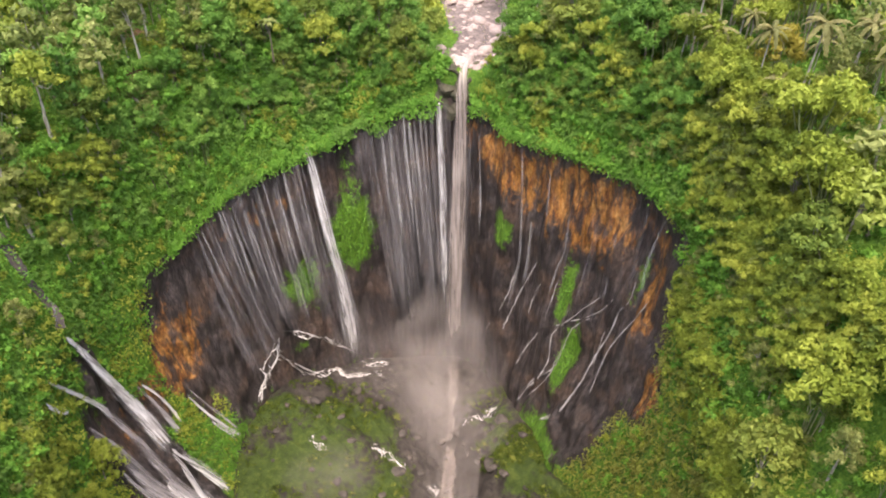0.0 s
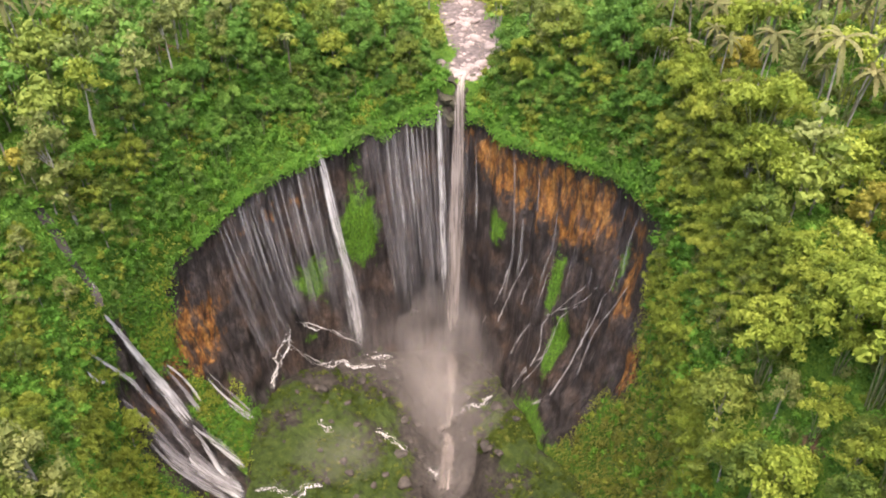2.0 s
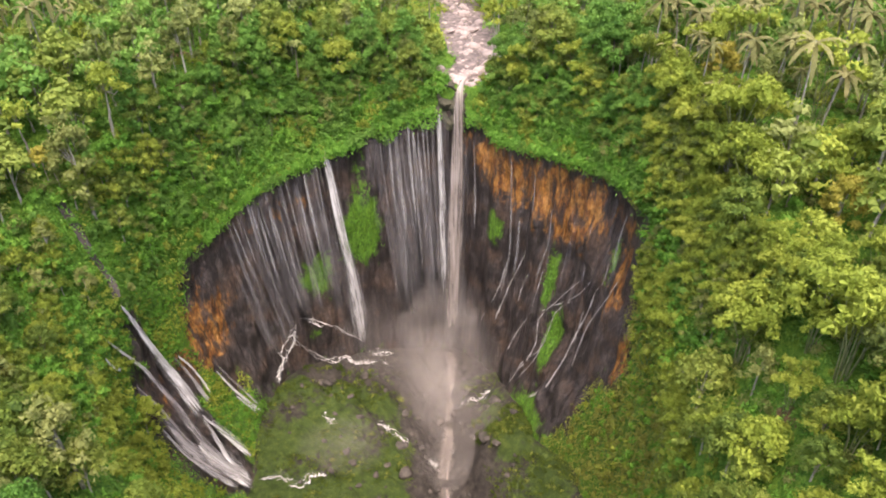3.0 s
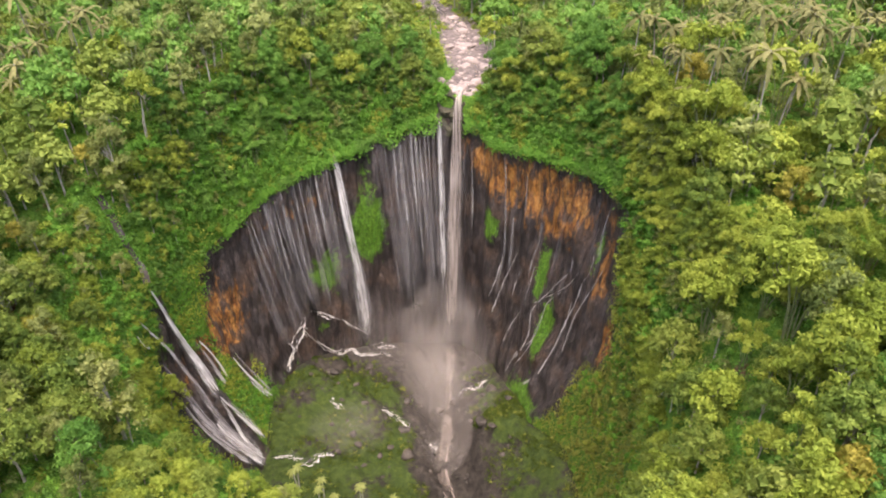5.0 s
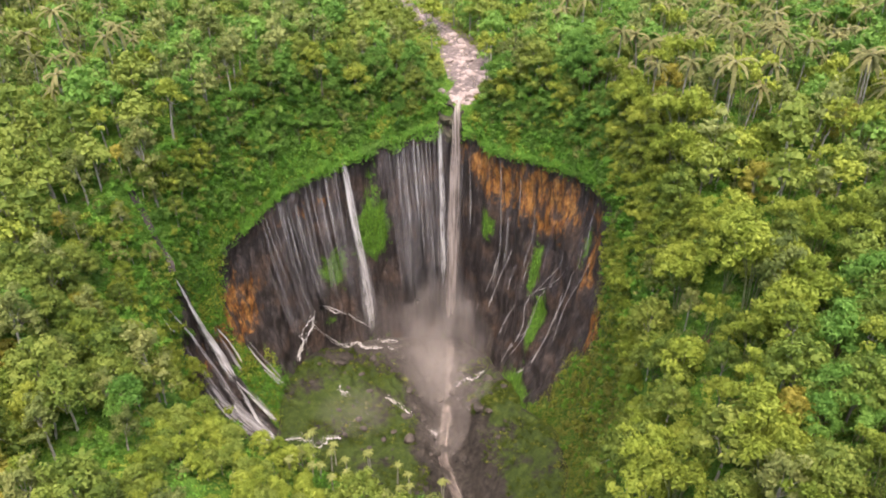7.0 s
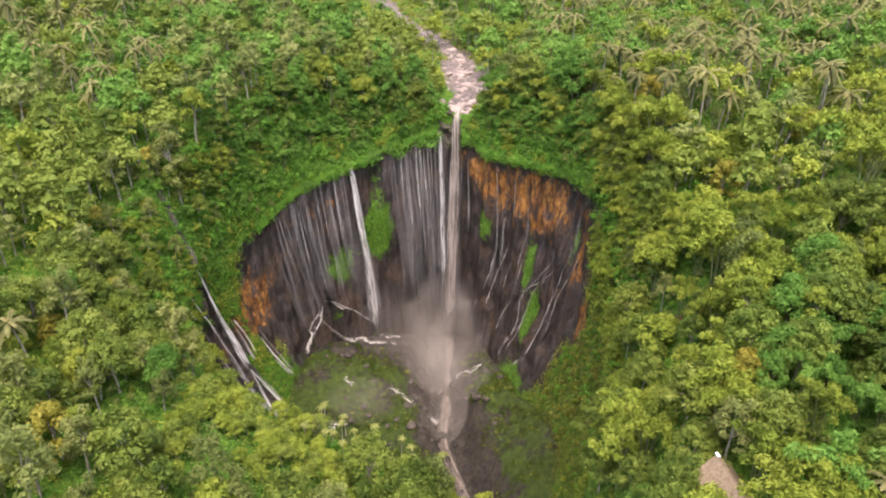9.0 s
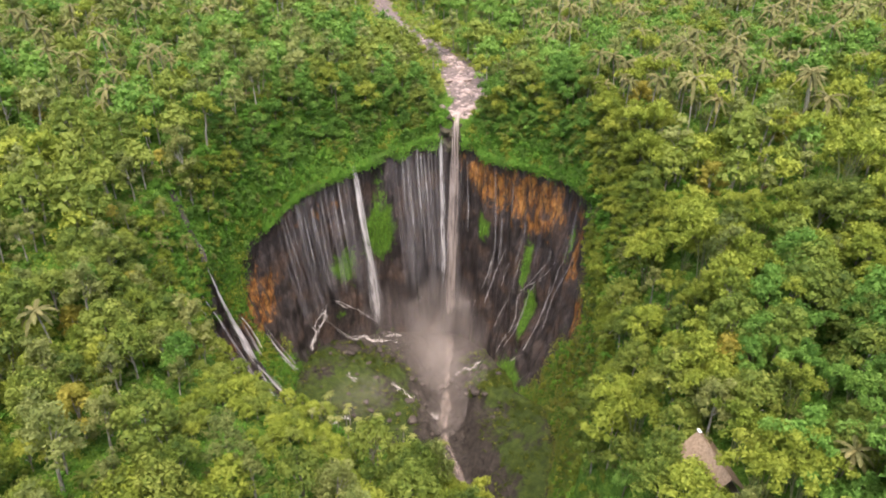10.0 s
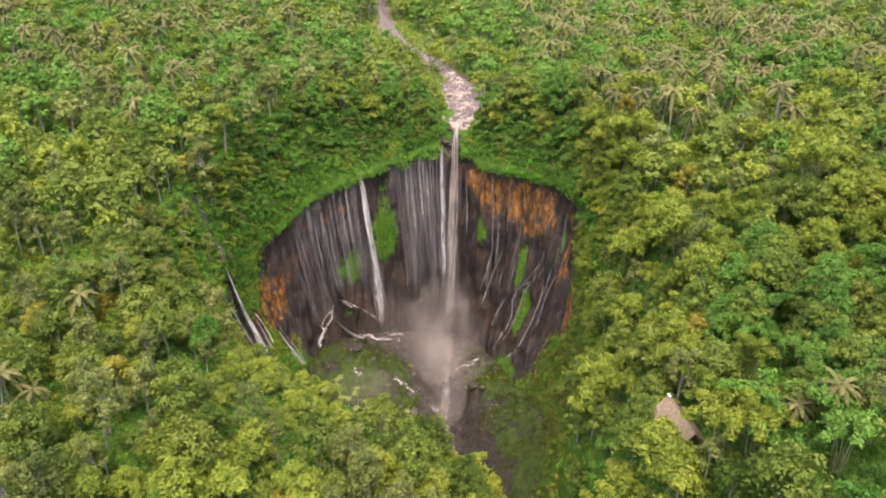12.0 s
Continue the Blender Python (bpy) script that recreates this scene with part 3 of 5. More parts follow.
# curtains of thin falls over the dark wall: bearing at the top, at the bottom, how far down, width
rng = np.random.default_rng(5)
CURTAINS = [(-72, -67.5, 0.14, 1.6), (-70.2, -66, 0.10, 1.2), (-67.8, -62.5, 0.06, 2.2), (-66.2, -61.2, 0.12, 1.3), (-63.4, -56.8, 0.16, 2.0), (-60.5, -55.5, 0.25, 1.8), (-58.6, -53.6, 0.27, 1.6),
            (-57.0, -54.0, 0.45, 1.0), (-55.6, -51.8, 0.28, 1.5), (-52.2, -49.0, 0.40, 1.0), (-50.6, -47.4, 0.24, 1.4), (-48.6, -45.4, 0.34, 1.1), (-46.6, -42.0, 0.30, 1.2), (-45.2, -39.2, 0.22, 1.5), (-43.6, -38.0, 0.35, 1.0)]
CURTAINS_MID = [(-24.5, -20.5, 0.52, 1.2), (-22.8, -19.6, 0.6, 0.8), (-21.0, -13.4, 0.20, 1.7), (-17.2, -11.2, 0.2, 2.0), (-15.2, -9.8, 0.18, 2.0), (-11.6, -7.0, 0.18, 1.8), (-9.6, -5.6, 0.2, 1.3), (-5.6, -0.6, 0.18, 1.7), (-3.6, 0.8, 0.2, 1.3), (-1.2, 2.0, 0.25, 1.2), (3.6, 4.6, 0.2, 1.5)]
CURTAIN_OF = {}
for key, at in (("west", on_cliff(-57, 0.2)), ("mid", on_cliff(-8, 0.2))):
    body_of_water("curtain_fall", "curtain of thin grey-white falls down the wet cliff", "waterfall", "curtain falls", at)
    CURTAIN_OF[key] = UNDER[0]
for k, (a, b, low, w) in enumerate(CURTAINS + CURTAINS_MID):
    UNDER[0] = CURTAIN_OF["west" if a < -35 else "mid"]
    top = rng.uniform(0.97, 1.0)
    pts = [on_cliff(a + (b - a) * s, top + (low - top) * s, 0.75 + 0.5 * s) for s in (0, 0.33, 0.66, 1)]
    ribbon("waterfall", pts, w * 1.3, w * 2.5, WATER_VEIL, inward, "thin grey-white thread of water down the wet cliff", "waterfall", "thin falls", 0.3, 34, 0.25, (0.02, 0.25), 100 + k)

for k, (a, b, hi, low, w) in enumerate(((-70.5, -66.5, 0.96, 0.1, 5.0), (-65.5, -60.5, 0.97, 0.08, 5.5), (-60.5, -56.0, 0.97, 0.2, 5.5), (-56.0, -52.5, 0.97, 0.24, 5.0), (-51.0, -48.0, 0.96, 0.26, 4.5), (-45.5, -40.0, 0.95, 0.16, 4.5), (-18.0, -12.0, 0.95, 0.12, 6.0), (-12.5, -8.0, 0.95, 0.12, 6.0), (-6.5, -2.0, 0.94, 0.12, 5.5), (1.0, 2.5, 0.9, 0.12, 5.5))):
    UNDER[0] = CURTAIN_OF["west" if a < -35 else "mid"]
    ribbon("waterfall", [on_cliff(a + (b - a) * s, hi + (low - hi) * s, 1.7 + 0.8 * s) for s in (0, 0.33, 0.66, 1)], w * 0.75, w * 1.3, WATER_HAZE, inward, "soft hanging spray in front of the thin falls", "waterfall", "thin falls", 0.4, 30, 0.25, (0.1, 0.25), 150 + k)

for k in range(34):
    a = float(rng.uniform(-72, -41)) if k < 21 else float(rng.uniform(-22, 4))
    UNDER[0] = CURTAIN_OF["west" if k < 21 else "mid"]
    b = a + (4.6 if k < 21 else 4.8) * rng.uniform(0.8, 1.1)
    hi, low = rng.uniform(0.95, 1.0), rng.uniform(0.15, 0.55)
    ribbon("waterfall", [on_cliff(a + (b - a) * s * (0.99 - low) / 0.8, hi + (low - hi) * s, 1.2 + 0.6 * s) for s in (0, 0.5, 1)], rng.uniform(0.3, 0.9), rng.uniform(0.6, 2.4), WATER_THREAD, inward, "slender bright thread of falling water", "waterfall", "thin falls", 0.3, 26, 0.3, (0.01, 0.75), 700 + k)

# rills down the eastern wall
UNDER[0] = None
RILLS = [
    ([(81.5, 0.65), (81.5, 0.53), (79.5, 0.39), (79.5, 0.28), (75.0, 0.14), (65.5, 0.06)], 1.1),
    ([(92.0, 0.73), (88.5, 0.61), (84.0, 0.46), (86.5, 0.29)], 0.8),
    ([(73.5, 0.61), (66.0, 0.5), (57.0, 0.38), (59.0, 0.28), (57.0, 0.21), (49.0, 0.09)], 0.9),
    ([(72.5, 0.52), (65.0, 0.43), (62.5, 0.31), (62.5, 0.23), (51.5, 0.08)], 0.8),
    ([(53.5, 0.57), (51.5, 0.49), (48.5, 0.33), (42.5, 0.22), (38.0, 0.11)], 0.8),
    ([(42.5, 0.6), (37.0, 0.46), (32.0, 0.33), (29.0, 0.24)], 0.8),
    ([(33.0, 0.52), (27.0, 0.34), (20.0, 0.19)], 0.8),
    ([(84.0, 0.73), (84.0, 0.65), (80.5, 0.55), (80.0, 0.45), (81.0, 0.38)], 0.6),
    ([(79.0, 0.64), (74.0, 0.55), (65.0, 0.46), (56.0, 0.4)], 0.6),
    ([(64.5, 0.4), (62.0, 0.27), (52.5, 0.15), (46.0, 0.03)], 0.6),
    ([(48.5, 0.58), (43.5, 0.46), (41.5, 0.38)], 0.5),
]
for k, (line, w) in enumerate(RILLS):
    ribbon("rill", [on_cliff(d, u, 0.6) for d, u in line], w * 0.38, w * 0.6, WATER_RILL, inward, "narrow white rill winding down the sloping rock", "stream", "rills", 0.2, None, 0.3, (0.06, 0.10), 200 + k, 0.22)
# greyish veils that streak the upper eastern face
VEILS = [
    ([(14.0, 0.92), (15.0, 0.74), (15.5, 0.52)], 0.8),
    ([(31.5, 0.97), (34.0, 0.61), (33.0, 0.5), (31.0, 0.34)], 1.0),
    ([(43.0, 0.93), (44.0, 0.67), (39.0, 0.54)], 0.9),
    ([(53.0, 0.81), (53.5, 0.67), (51.5, 0.59), (50.0, 0.46)], 1.0),
    ([(82.0, 0.95), (81.5, 0.82), (82.5, 0.73), (82.5, 0.62)], 2.2),
    ([(90.0, 0.97), (86.5, 0.81), (88.0, 0.7)], 1.2),
    ([(65.5, 0.8), (64.5, 0.62), (64.0, 0.52)], 3.0),
    ([(72.0, 0.82), (73.0, 0.66), (73.5, 0.57)], 3.0),
    ([(76.5, 0.83), (78.5, 0.68), (79.5, 0.58)], 2.2),
    ([(55.5, 0.79), (54.5, 0.64), (54.5, 0.53)], 2.0),
    ([(87.5, 0.89), (88.0, 0.74), (86.5, 0.6)], 1.8),
    ([(26.0, 0.49), (24.5, 0.31)], 1.6),
    ([(37.5, 0.74), (38.0, 0.58), (37.0, 0.46)], 1.4),
]
body_of_water("curtain_fall", "faint grey veils of water streaking the rust-coloured rock", "waterfall", "curtain falls", on_cliff(70, 0.5))
for k, (line, w) in enumerate(VEILS):
    ribbon("waterfall", [on_cliff(d, u, 0.8) for d, u in line], w * 0.6, w, WATER_VEIL if w > 1.5 else WATER_THREAD, inward, "faint grey veil of water over rust-coloured rock", "waterfall", "thin falls", 0.3, 24, 0.2, (0.08, 0.3), 300 + k)

# the western cascade that slides down a steep ramp
CASCADES = [
    ([(-101.4, 1.01), (-99.3, 0.92), (-96.6, 0.67), (-96.0, 0.51), (-97.5, 0.32)], 1.0, 6.4, WATER_RAMP), ([(-97.4, 0.34), (-96.8, 0.24), (-96.9, 0.16), (-97.8, 0.03)], 1.0, 2.4, WATER_WHITE), ([(-98.0, 0.33), (-98.8, 0.26), (-101.0, 0.20), (-103.6, 0.12), (-104.4, 0.02)], 1.0, 2.4, WATER_WHITE),
    ([(-108.4, 0.99), (-105.6, 0.88), (-101.7, 0.70), (-101.2, 0.62)], 0.8, 1.6, WATER_WHITE), ([(-101.9, 0.71), (-100.8, 0.50), (-102.3, 0.34), (-104.6, 0.2), (-105.4, 0.02)], 1.4, 5.6, WATER_SLIDE), ([(-106.4, 0.72), (-105.3, 0.53), (-106.0, 0.41), (-107.0, 0.30), (-108.0, 0.04)], 1.6, 6.4, WATER_SLIDE),
    ([(-103.8, 0.30), (-105.2, 0.22), (-106.0, 0.0)], 2.0, 6.0, WATER_RAMP), ([(-110.9, 0.96), (-108.8, 0.87), (-107.2, 0.82)], 1.6, 1.8, WATER_RAMP), ([(-107.6, 0.50), (-108.2, 0.36), (-108.6, 0.2), (-108.2, 0.05)], 0.8, 2.0, WATER_WHITE),
    ([(-93.4, 0.64), (-92.4, 0.52), (-92.4, 0.40), (-92.8, 0.32)], 0.7, 1.8, WATER_SLIDE), ([(-92.6, 0.63), (-90.8, 0.52), (-90.4, 0.42), (-90.8, 0.34)], 0.6, 1.6, WATER_RAMP),
    ([(-85.6, 0.42), (-84.4, 0.26), (-83.0, 0.14), (-81.0, 0.03)], 0.5, 1.3, WATER_WHITE), ([(-84.2, 0.43), (-82.6, 0.27), (-81.2, 0.16), (-80.2, 0.05)], 0.4, 1.1, WATER_SLIDE), ([(-85.0, 0.22), (-84.0, 0.14), (-82.4, 0.05)], 0.5, 1.2, WATER_WHITE)]
for k, (line, w0, w1, mat) in enumerate(CASCADES):
    if k in (0, 9, 11):
        body_of_water("cascade", "white braided cascade sliding down a steep mossy rock ramp" if k == 0 else "small white cascade on mossy rock", "waterfall", "cascades", on_cliff(*line[-1]))
        CURTAIN_OF[k] = UNDER[0]
    ribbon("cascade", [on_cliff(d, u, 0.9 + 0.1 * (k % 3)) for d, u in line], w0 * 1.2, w1 * (1.05 if mat is WATER_RAMP else 1.4), mat, lambda p: inward(p) + Vector((0, 0, 0.5)), "white cascade sliding down a steep mossy rock ramp", "waterfall", "cascades", 0.5, None, 0.25, (0.05, 0.15), 400 + k)

UNDER[0] = CURTAIN_OF[0]
for k, (a, b, hi, low, w0, w1) in enumerate(((-99.6, -96.4, 0.94, 0.36, 0.5, 2.2), (-96.2, -96.0, 0.36, 0.05, 0.6, 1.4), (-99.8, -103.6, 0.26, 0.04, 0.6, 1.6), (-104.6, -106.8, 0.3, 0.02, 0.6, 2.0))):
    ribbon("cascade", [on_cliff(a + (b - a) * s, hi + (low - hi) * s, 1.35) for s in (0, 0.3, 0.6, 1)], w0, w1, WATER_THREAD, lambda p: inward(p) + Vector((0, 0, 0.5)), "bright thread of water in the sliding cascade", "waterfall", "cascades", 0.5, 30, 0.25, (0.05, 0.15), 460 + k, 0.3)

UNDER[0] = None
GULLY = [(-74.0, 95.6), (-71.4, 94.8), (-70.1, 94.2), (-68.9, 94.0), (-67.9, 93.6), (-67.0, 92.0)]
gully = ribbon("rock_gully", [Vector((x, y, float(upland_z(np.array(x), np.array(y))) + 0.7)) for x, y in GULLY], 2.0, 2.6, DARK_STONE, UP, "narrow dark wet rock gully above the cascade", "gully", "", 0.8, 30, 0.1, (0.01, 0.01), 480)
tagged(gully, kind="structure")
ribbon("cascade", [Vector((x, y, float(upland_z(np.array(x), np.array(y))) + 1.15)) for x, y in GULLY], 0.3, 0.6, WATER_THREAD, UP, "thread of water running down the dark gully", "waterfall", "cascades", 0.2, 30, 0.1, (0.1, 0.02), 481, 0.3)

# foam along the foot of the wall and the brooks on the floor
FOAM = [
    [on_cliff(-54.2, 0.29, 1.2), on_cliff(-50, 0.25, 1.2), on_cliff(-45.5, 0.21, 1.2), on_cliff(-41, 0.17, 1.4), on_cliff(-36.8, 0.13, 1.6), on_cliff(-31, 0.07, 1.8)],
    [on_cliff(-56.6, 0.27, 1.0), on_cliff(-58.2, 0.19, 1.0), on_cliff(-54.1, 0.10, 1.0), on_cliff(-48, 0.02, 1.0), on_floor(-30, 134.5), on_floor(-25, 133.6), on_floor(-18, 136.6)],
    [on_cliff(-57.5, 0.24, 1.0), on_cliff(-62.8, 0.15, 1.0), on_cliff(-69.5, 0.03, 1.0)],
    [on_floor(-24.5, 141), on_floor(-21, 141), on_floor(-17.5, 140.5), on_floor(-15, 141.5)], [on_floor(-21, 140), on_floor(-18, 137.5), on_floor(-17, 136)],
    [on_floor(-31.8, 112.8), on_floor(-30.6, 110.6), on_floor(-29.6, 109)], [on_floor(-17.8, 112.8), on_floor(-14.6, 112.6), on_floor(-12.2, 111.8), on_floor(-8.7, 109.6)], [on_floor(-4.4, 109), on_floor(-2.6, 107.6), on_floor(-1.4, 106)],
    [on_floor(-45, 93), on_floor(-40, 94.4), on_floor(-36, 93.6), on_floor(-33, 96), on_floor(-29, 97)], [on_floor(5.0, 123.8), on_floor(8, 124.2), on_floor(11, 123.8), on_floor(14.2, 126)]]
for k, line in enumerate(FOAM):
    brook = ribbon("brook", line, 0.6, 0.9, WATER_FOAM, UP, "foaming white brook over dark wet rock", "stream", "brooks", 0.5, int(len(line) * 5), 0.2, (0.04, 0.08), 500 + k, 0.6)
    foam = ribbon("foam", [p + Vector((0.15, 0.1, 0.15)) for p in line], 1.8, 2.6, WATER_HAZE, UP, "", "", "", 0.5, int(len(line) * 5), 0.2, (0.06, 0.12), 560 + k, 0.5)
    foam.parent = brook
    for j in range(3):
        side = [p + Vector((rng.normal(0, 0.55), rng.normal(0, 0.55), rng.normal(0.1, 0.1))) for p in line]
        foam = ribbon("foam", side, 0.15, 0.4, WATER_FOAM, UP, "", "", "", 0.5, int(len(line) * 6), 0.2, (0.1, 0.15), 600 + 7 * k + j, 1.1)
        foam.parent = brook
ribbon("river", [on_floor(2.6, 143.5), on_floor(3.2, 136), on_floor(2.8, 127), on_floor(2.0, 117), on_floor(1.2, 108), on_floor(0.4, 99), on_floor(3, 88), on_floor(8, 72), on_floor(14, 50)], 4.2, 3.6, WATER_RIVER, UP, "shallow silt-brown river over gravel", "river", "", 0.5, 60, 0.05, (0.01, 0.02), 7)
tagged(bpy.data.objects["river"], kind="structure")

# the upper stream: a brown brook in a bed of pale stones above the lip
line = [Vector((x, y, float(upland_z(np.array(x), np.array(y))) + 0.35)) for x, y, _ in STREAM[1:]]
upper = ribbon("upper_stream", line, 1.8, 2.2, WATER_RIVER, UP, "shallow tan stream running to the lip of the fall", "stream", "", 0.5, 90, 0.05, (0.005, 0.02), 8)
tagged(upper, kind="structure")


def stone_mesh(name, seed, mat):
    """A worn boulder."""
    bm = bmesh.new()
    bmesh.ops.create_icosphere(bm, subdivisions=2, radius=1)
    off = Vector((seed * 7.3, seed * 3.1, 0))
    for v in bm.verts:
        n = v.co.normalized()
        v.co = n * (0.85 + 0.35 * noise.noise(n * 1.1 + off) + 0.12 * noise.noise(n * 3 + off))
        v.co.x *= 1.25
        v.co.z *= 0.62
    for f in bm.faces:
        f.smooth = seed % 2 == 0
    me = bpy.data.meshes.new(name)
    bm.to_mesh(me)
    bm.free()
    me.materials.append(mat)
    return me


PALE = [stone_mesh("pale_boulder", s, PALE_STONE) for s in range(5)]
DARK = [stone_mesh("dark_boulder", s + 5, DARK_STONE) for s in range(5)]
rng = np.random.default_rng(15)


def boulder(x, y, z, size, mesh, label, group):
    ob = new("boulder", mesh)
    ob.matrix_basis = pose(x, y, z, rng.uniform(-12, 12), rng.uniform(-12, 12), rng.uniform(0, 360))
    ob.scale = (size * rng.uniform(0.8, 1.2), size * rng.uniform(0.8, 1.2), size * rng.uniform(0.8, 1.1))
    return tagged(ob, label, "boulder", group)


bed = smooth_path([(x, y, 0) for x, y, _ in STREAM], 400)
for _ in range(300):
    p = bed[int(rng.uniform(0, 1) ** 1.6 * 300)]
    x, y = p.x + rng.normal(-0.8, 3.4), p.y + rng.normal(0, 1.5)
    if y < 149.5:
        continue
    size = min(2.0, 0.35 + rng.exponential(0.45))
    boulder(x, y, float(upland_z(np.array(x), np.array(y))) + size * 0.12, size, PALE[rng.integers(5)], "pale pinkish-grey river boulder in the stony stream bed", "river boulders")


def lip_rock():
    """The bare outcrop under the lip, with a notch where the water leaves and a dark hollow beside it."""
    bm = bmesh.new()
    bmesh.ops.create_cube(bm, size=2)
    bmesh.ops.subdivide_edges(bm, edges=bm.edges[:], cuts=11, use_grid_fill=True)
    for v in bm.verts:
        x, y, z = v.co
        r = max(abs(x), abs(y), abs(z)) / max(v.co.length, 1e-6)
        k = 0.55 + 0.45 * r
        p = Vector((x * k * 5.6, y * k * 3.0, z * k * 6.6))
        n = noise.fractal(p / 2.6, 1.0, 2.0, 4)
        p += Vector((x, y * 1.5, z * 0.7)) * n * 0.9
        if z > 0.3:
            p.z -= 1.9 * math.exp(-(((p.x - 1.0) / 1.5) ** 2))
        if y < 0:
            p.y += 2.2 * math.exp(-(((p.x + 2.0) / 1.6) ** 2) - ((p.z - 3.6) / 1.5) ** 2)
        v.co = p
    me = bpy.data.meshes.new("lip_rock")
    bm.to_mesh(me)
    bm.free()
    me.materials.append(ROCK_FACE)
    ob = new("lip_rock", me)
    ob.matrix_basis = pose(3.4, 150.4, 85.0)
    return tagged(ob, "bare mossy brown rock outcrop under the stream's lip", "rock", "lip rocks")


lip_rock()
for x, y, z, s in ((-0.4, 149.8, 90.6, 1.5), (1.6, 150.6, 91.0, 1.2), (7.4, 149.4, 90.4, 1.4), (9.2, 151.0, 90.6, 1.6), (-2.0, 151.6, 91.0, 1.3), (2.6, 153.2, 91.4, 1.1), (8.2, 154.6, 91.6, 1.3)):
    boulder(x, y, z, s, PALE[int(s * 10) % 5], "large pale rock slab at the lip of the fall", "lip rocks")
for _ in range(110):
    x, y = rng.uniform(-42, 24), rng.uniform(92, 140)
    if np.hypot(x - MIDDLE[0], y - MIDDLE[1]) > 40:
        continue
    size = min(1.8, 0.4 + rng.exponential(0.4))
    boulder(x, y, float(flat_z(np.array(x), np.array(y))) + size * 0.1, size, DARK[rng.integers(5)], "wet dark boulder on the ravine floor", "floor boulders")


def build_bed():
    """The pale gravel of the upper stream, laid just over the ground."""
    verts, n, cols = [], 150, 11
    r = np.random.default_rng(16)
    path = smooth_path([(5.4, 149.8, 0)] + [(x, y, 0) for x, y, _ in STREAM[1:]], n)
    half = 6.4 + np.cumsum(r.normal(0, 0.35, n)).clip(-1.2, 1.4) - 1.6 * smooth(np.linspace(0, 1, n), 0.42, 0.52)
    for i, p in enumerate(path):
        d = (path[min(i + 1, n - 1)] - path[max(i - 1, 0)]).normalized()
        for j in range(cols):
            u = (j / (cols - 1) * 2 - 1) * min(half[i], 2.5 + i * 0.5)
            x, y = p.x + d.y * u, p.y - d.x * u
            verts.append((x, y, float(upland_z(np.array(x), np.array(y))) + 0.12 + r.uniform(0, 0.12)))
    ob = mesh_object("stream_bed", verts, sheet_faces(n, cols), [GRAVEL])
    return tagged(ob, "pale pinkish gravel bed of the upper stream", "stream bed", kind="structure")


build_bed()


def build_mist():
    """Billows of spray round the plunge pool: curved soft sheets."""
    V, F, E, n = [], [], [], 0
    r = np.random.default_rng(61)
    rows = cols = 17
    for x, y, z, w, h, tilt, dense in ((1, 141.0, 16, 38, 38, 6, 0.95), (2, 128, 9, 36, 44, 34, 0.68), (4, 108, 7, 38, 50, 50, 0.38), (-26, 101, 11, 26, 18, 42, 0.40), (-6, 131, 16, 76, 48, 22, 0.34)):
        turn = r.uniform(-0.3, 0.3)
        bend = Matrix.Rotation(turn, 3, "Z") @ Matrix.Rotation(radians(-tilt), 3, "X")
        for i in range(rows):
            for j in range(cols):
                u, v = j / (cols - 1) * 2 - 1, i / (rows - 1) * 2 - 1
                p = bend @ Vector((u * w / 2, (u * u + v * v) * 3.0, v * h / 2))
                V.append((x + p.x, y + p.y, z + p.z))
                E.append(max(0.0, 1 - u * u - v * v) ** 1.6 * dense)
        F.append(sheet_faces(rows, cols) + n)
        n += rows * cols
    ob = mesh_object("spray_mist", V, np.concatenate(F), [MIST], True, {"edge": E})
    return tagged(ob, "pale mauve spray drifting over the plunge pool", "mist", kind="stuff")


build_mist()

# ---- trees ----
class Builder:
    """Gathers triangles with a material number and a tint, for one mesh."""

    def __init__(self):
        self.v, self.f, self.m, self.t, self.n = [], [], [], [], 0

    def put(self, verts, faces, mat, tint):
        verts, faces = np.asarray(verts, float), np.asarray(faces, int)
        if faces.shape[1] == 4:
            faces = np.concatenate([faces[:, :3], faces[:, [0, 2, 3]]])
        self.v.append(verts)
        self.f.append(faces + self.n)
        self.m.append(np.full(len(faces), mat))
        self.t.append(np.broadcast_to(tint, (len(verts),)))
        self.n += len(verts)

    def arrays(self):
        return np.concatenate(self.v), np.concatenate(self.f), np.concatenate(self.m), np.concatenate(self.t)


def tube(b, pts, radii, sides, mat, tint=0.5):
    """A tapered limb through points."""
    pts = np.asarray(pts, float)
    out = []
    for i, p in enumerate(pts):
        d = pts[min(i + 1, len(pts) - 1)] - pts[max(i - 1, 0)]
        d = d / (np.linalg.norm(d) + 1e-9)
        s = np.cross(d, (0.31, 0.95, 0.07))
        s /= np.linalg.norm(s) + 1e-9
        w = np.cross(d, s)
        ang = np.arange(sides) / sides * 2 * np.pi
        out.append(p + radii[i] * (np.cos(ang)[:, None] * s + np.sin(ang)[:, None] * w))
    b.put(np.concatenate(out), sheet_faces(len(pts), sides, True), mat, tint)


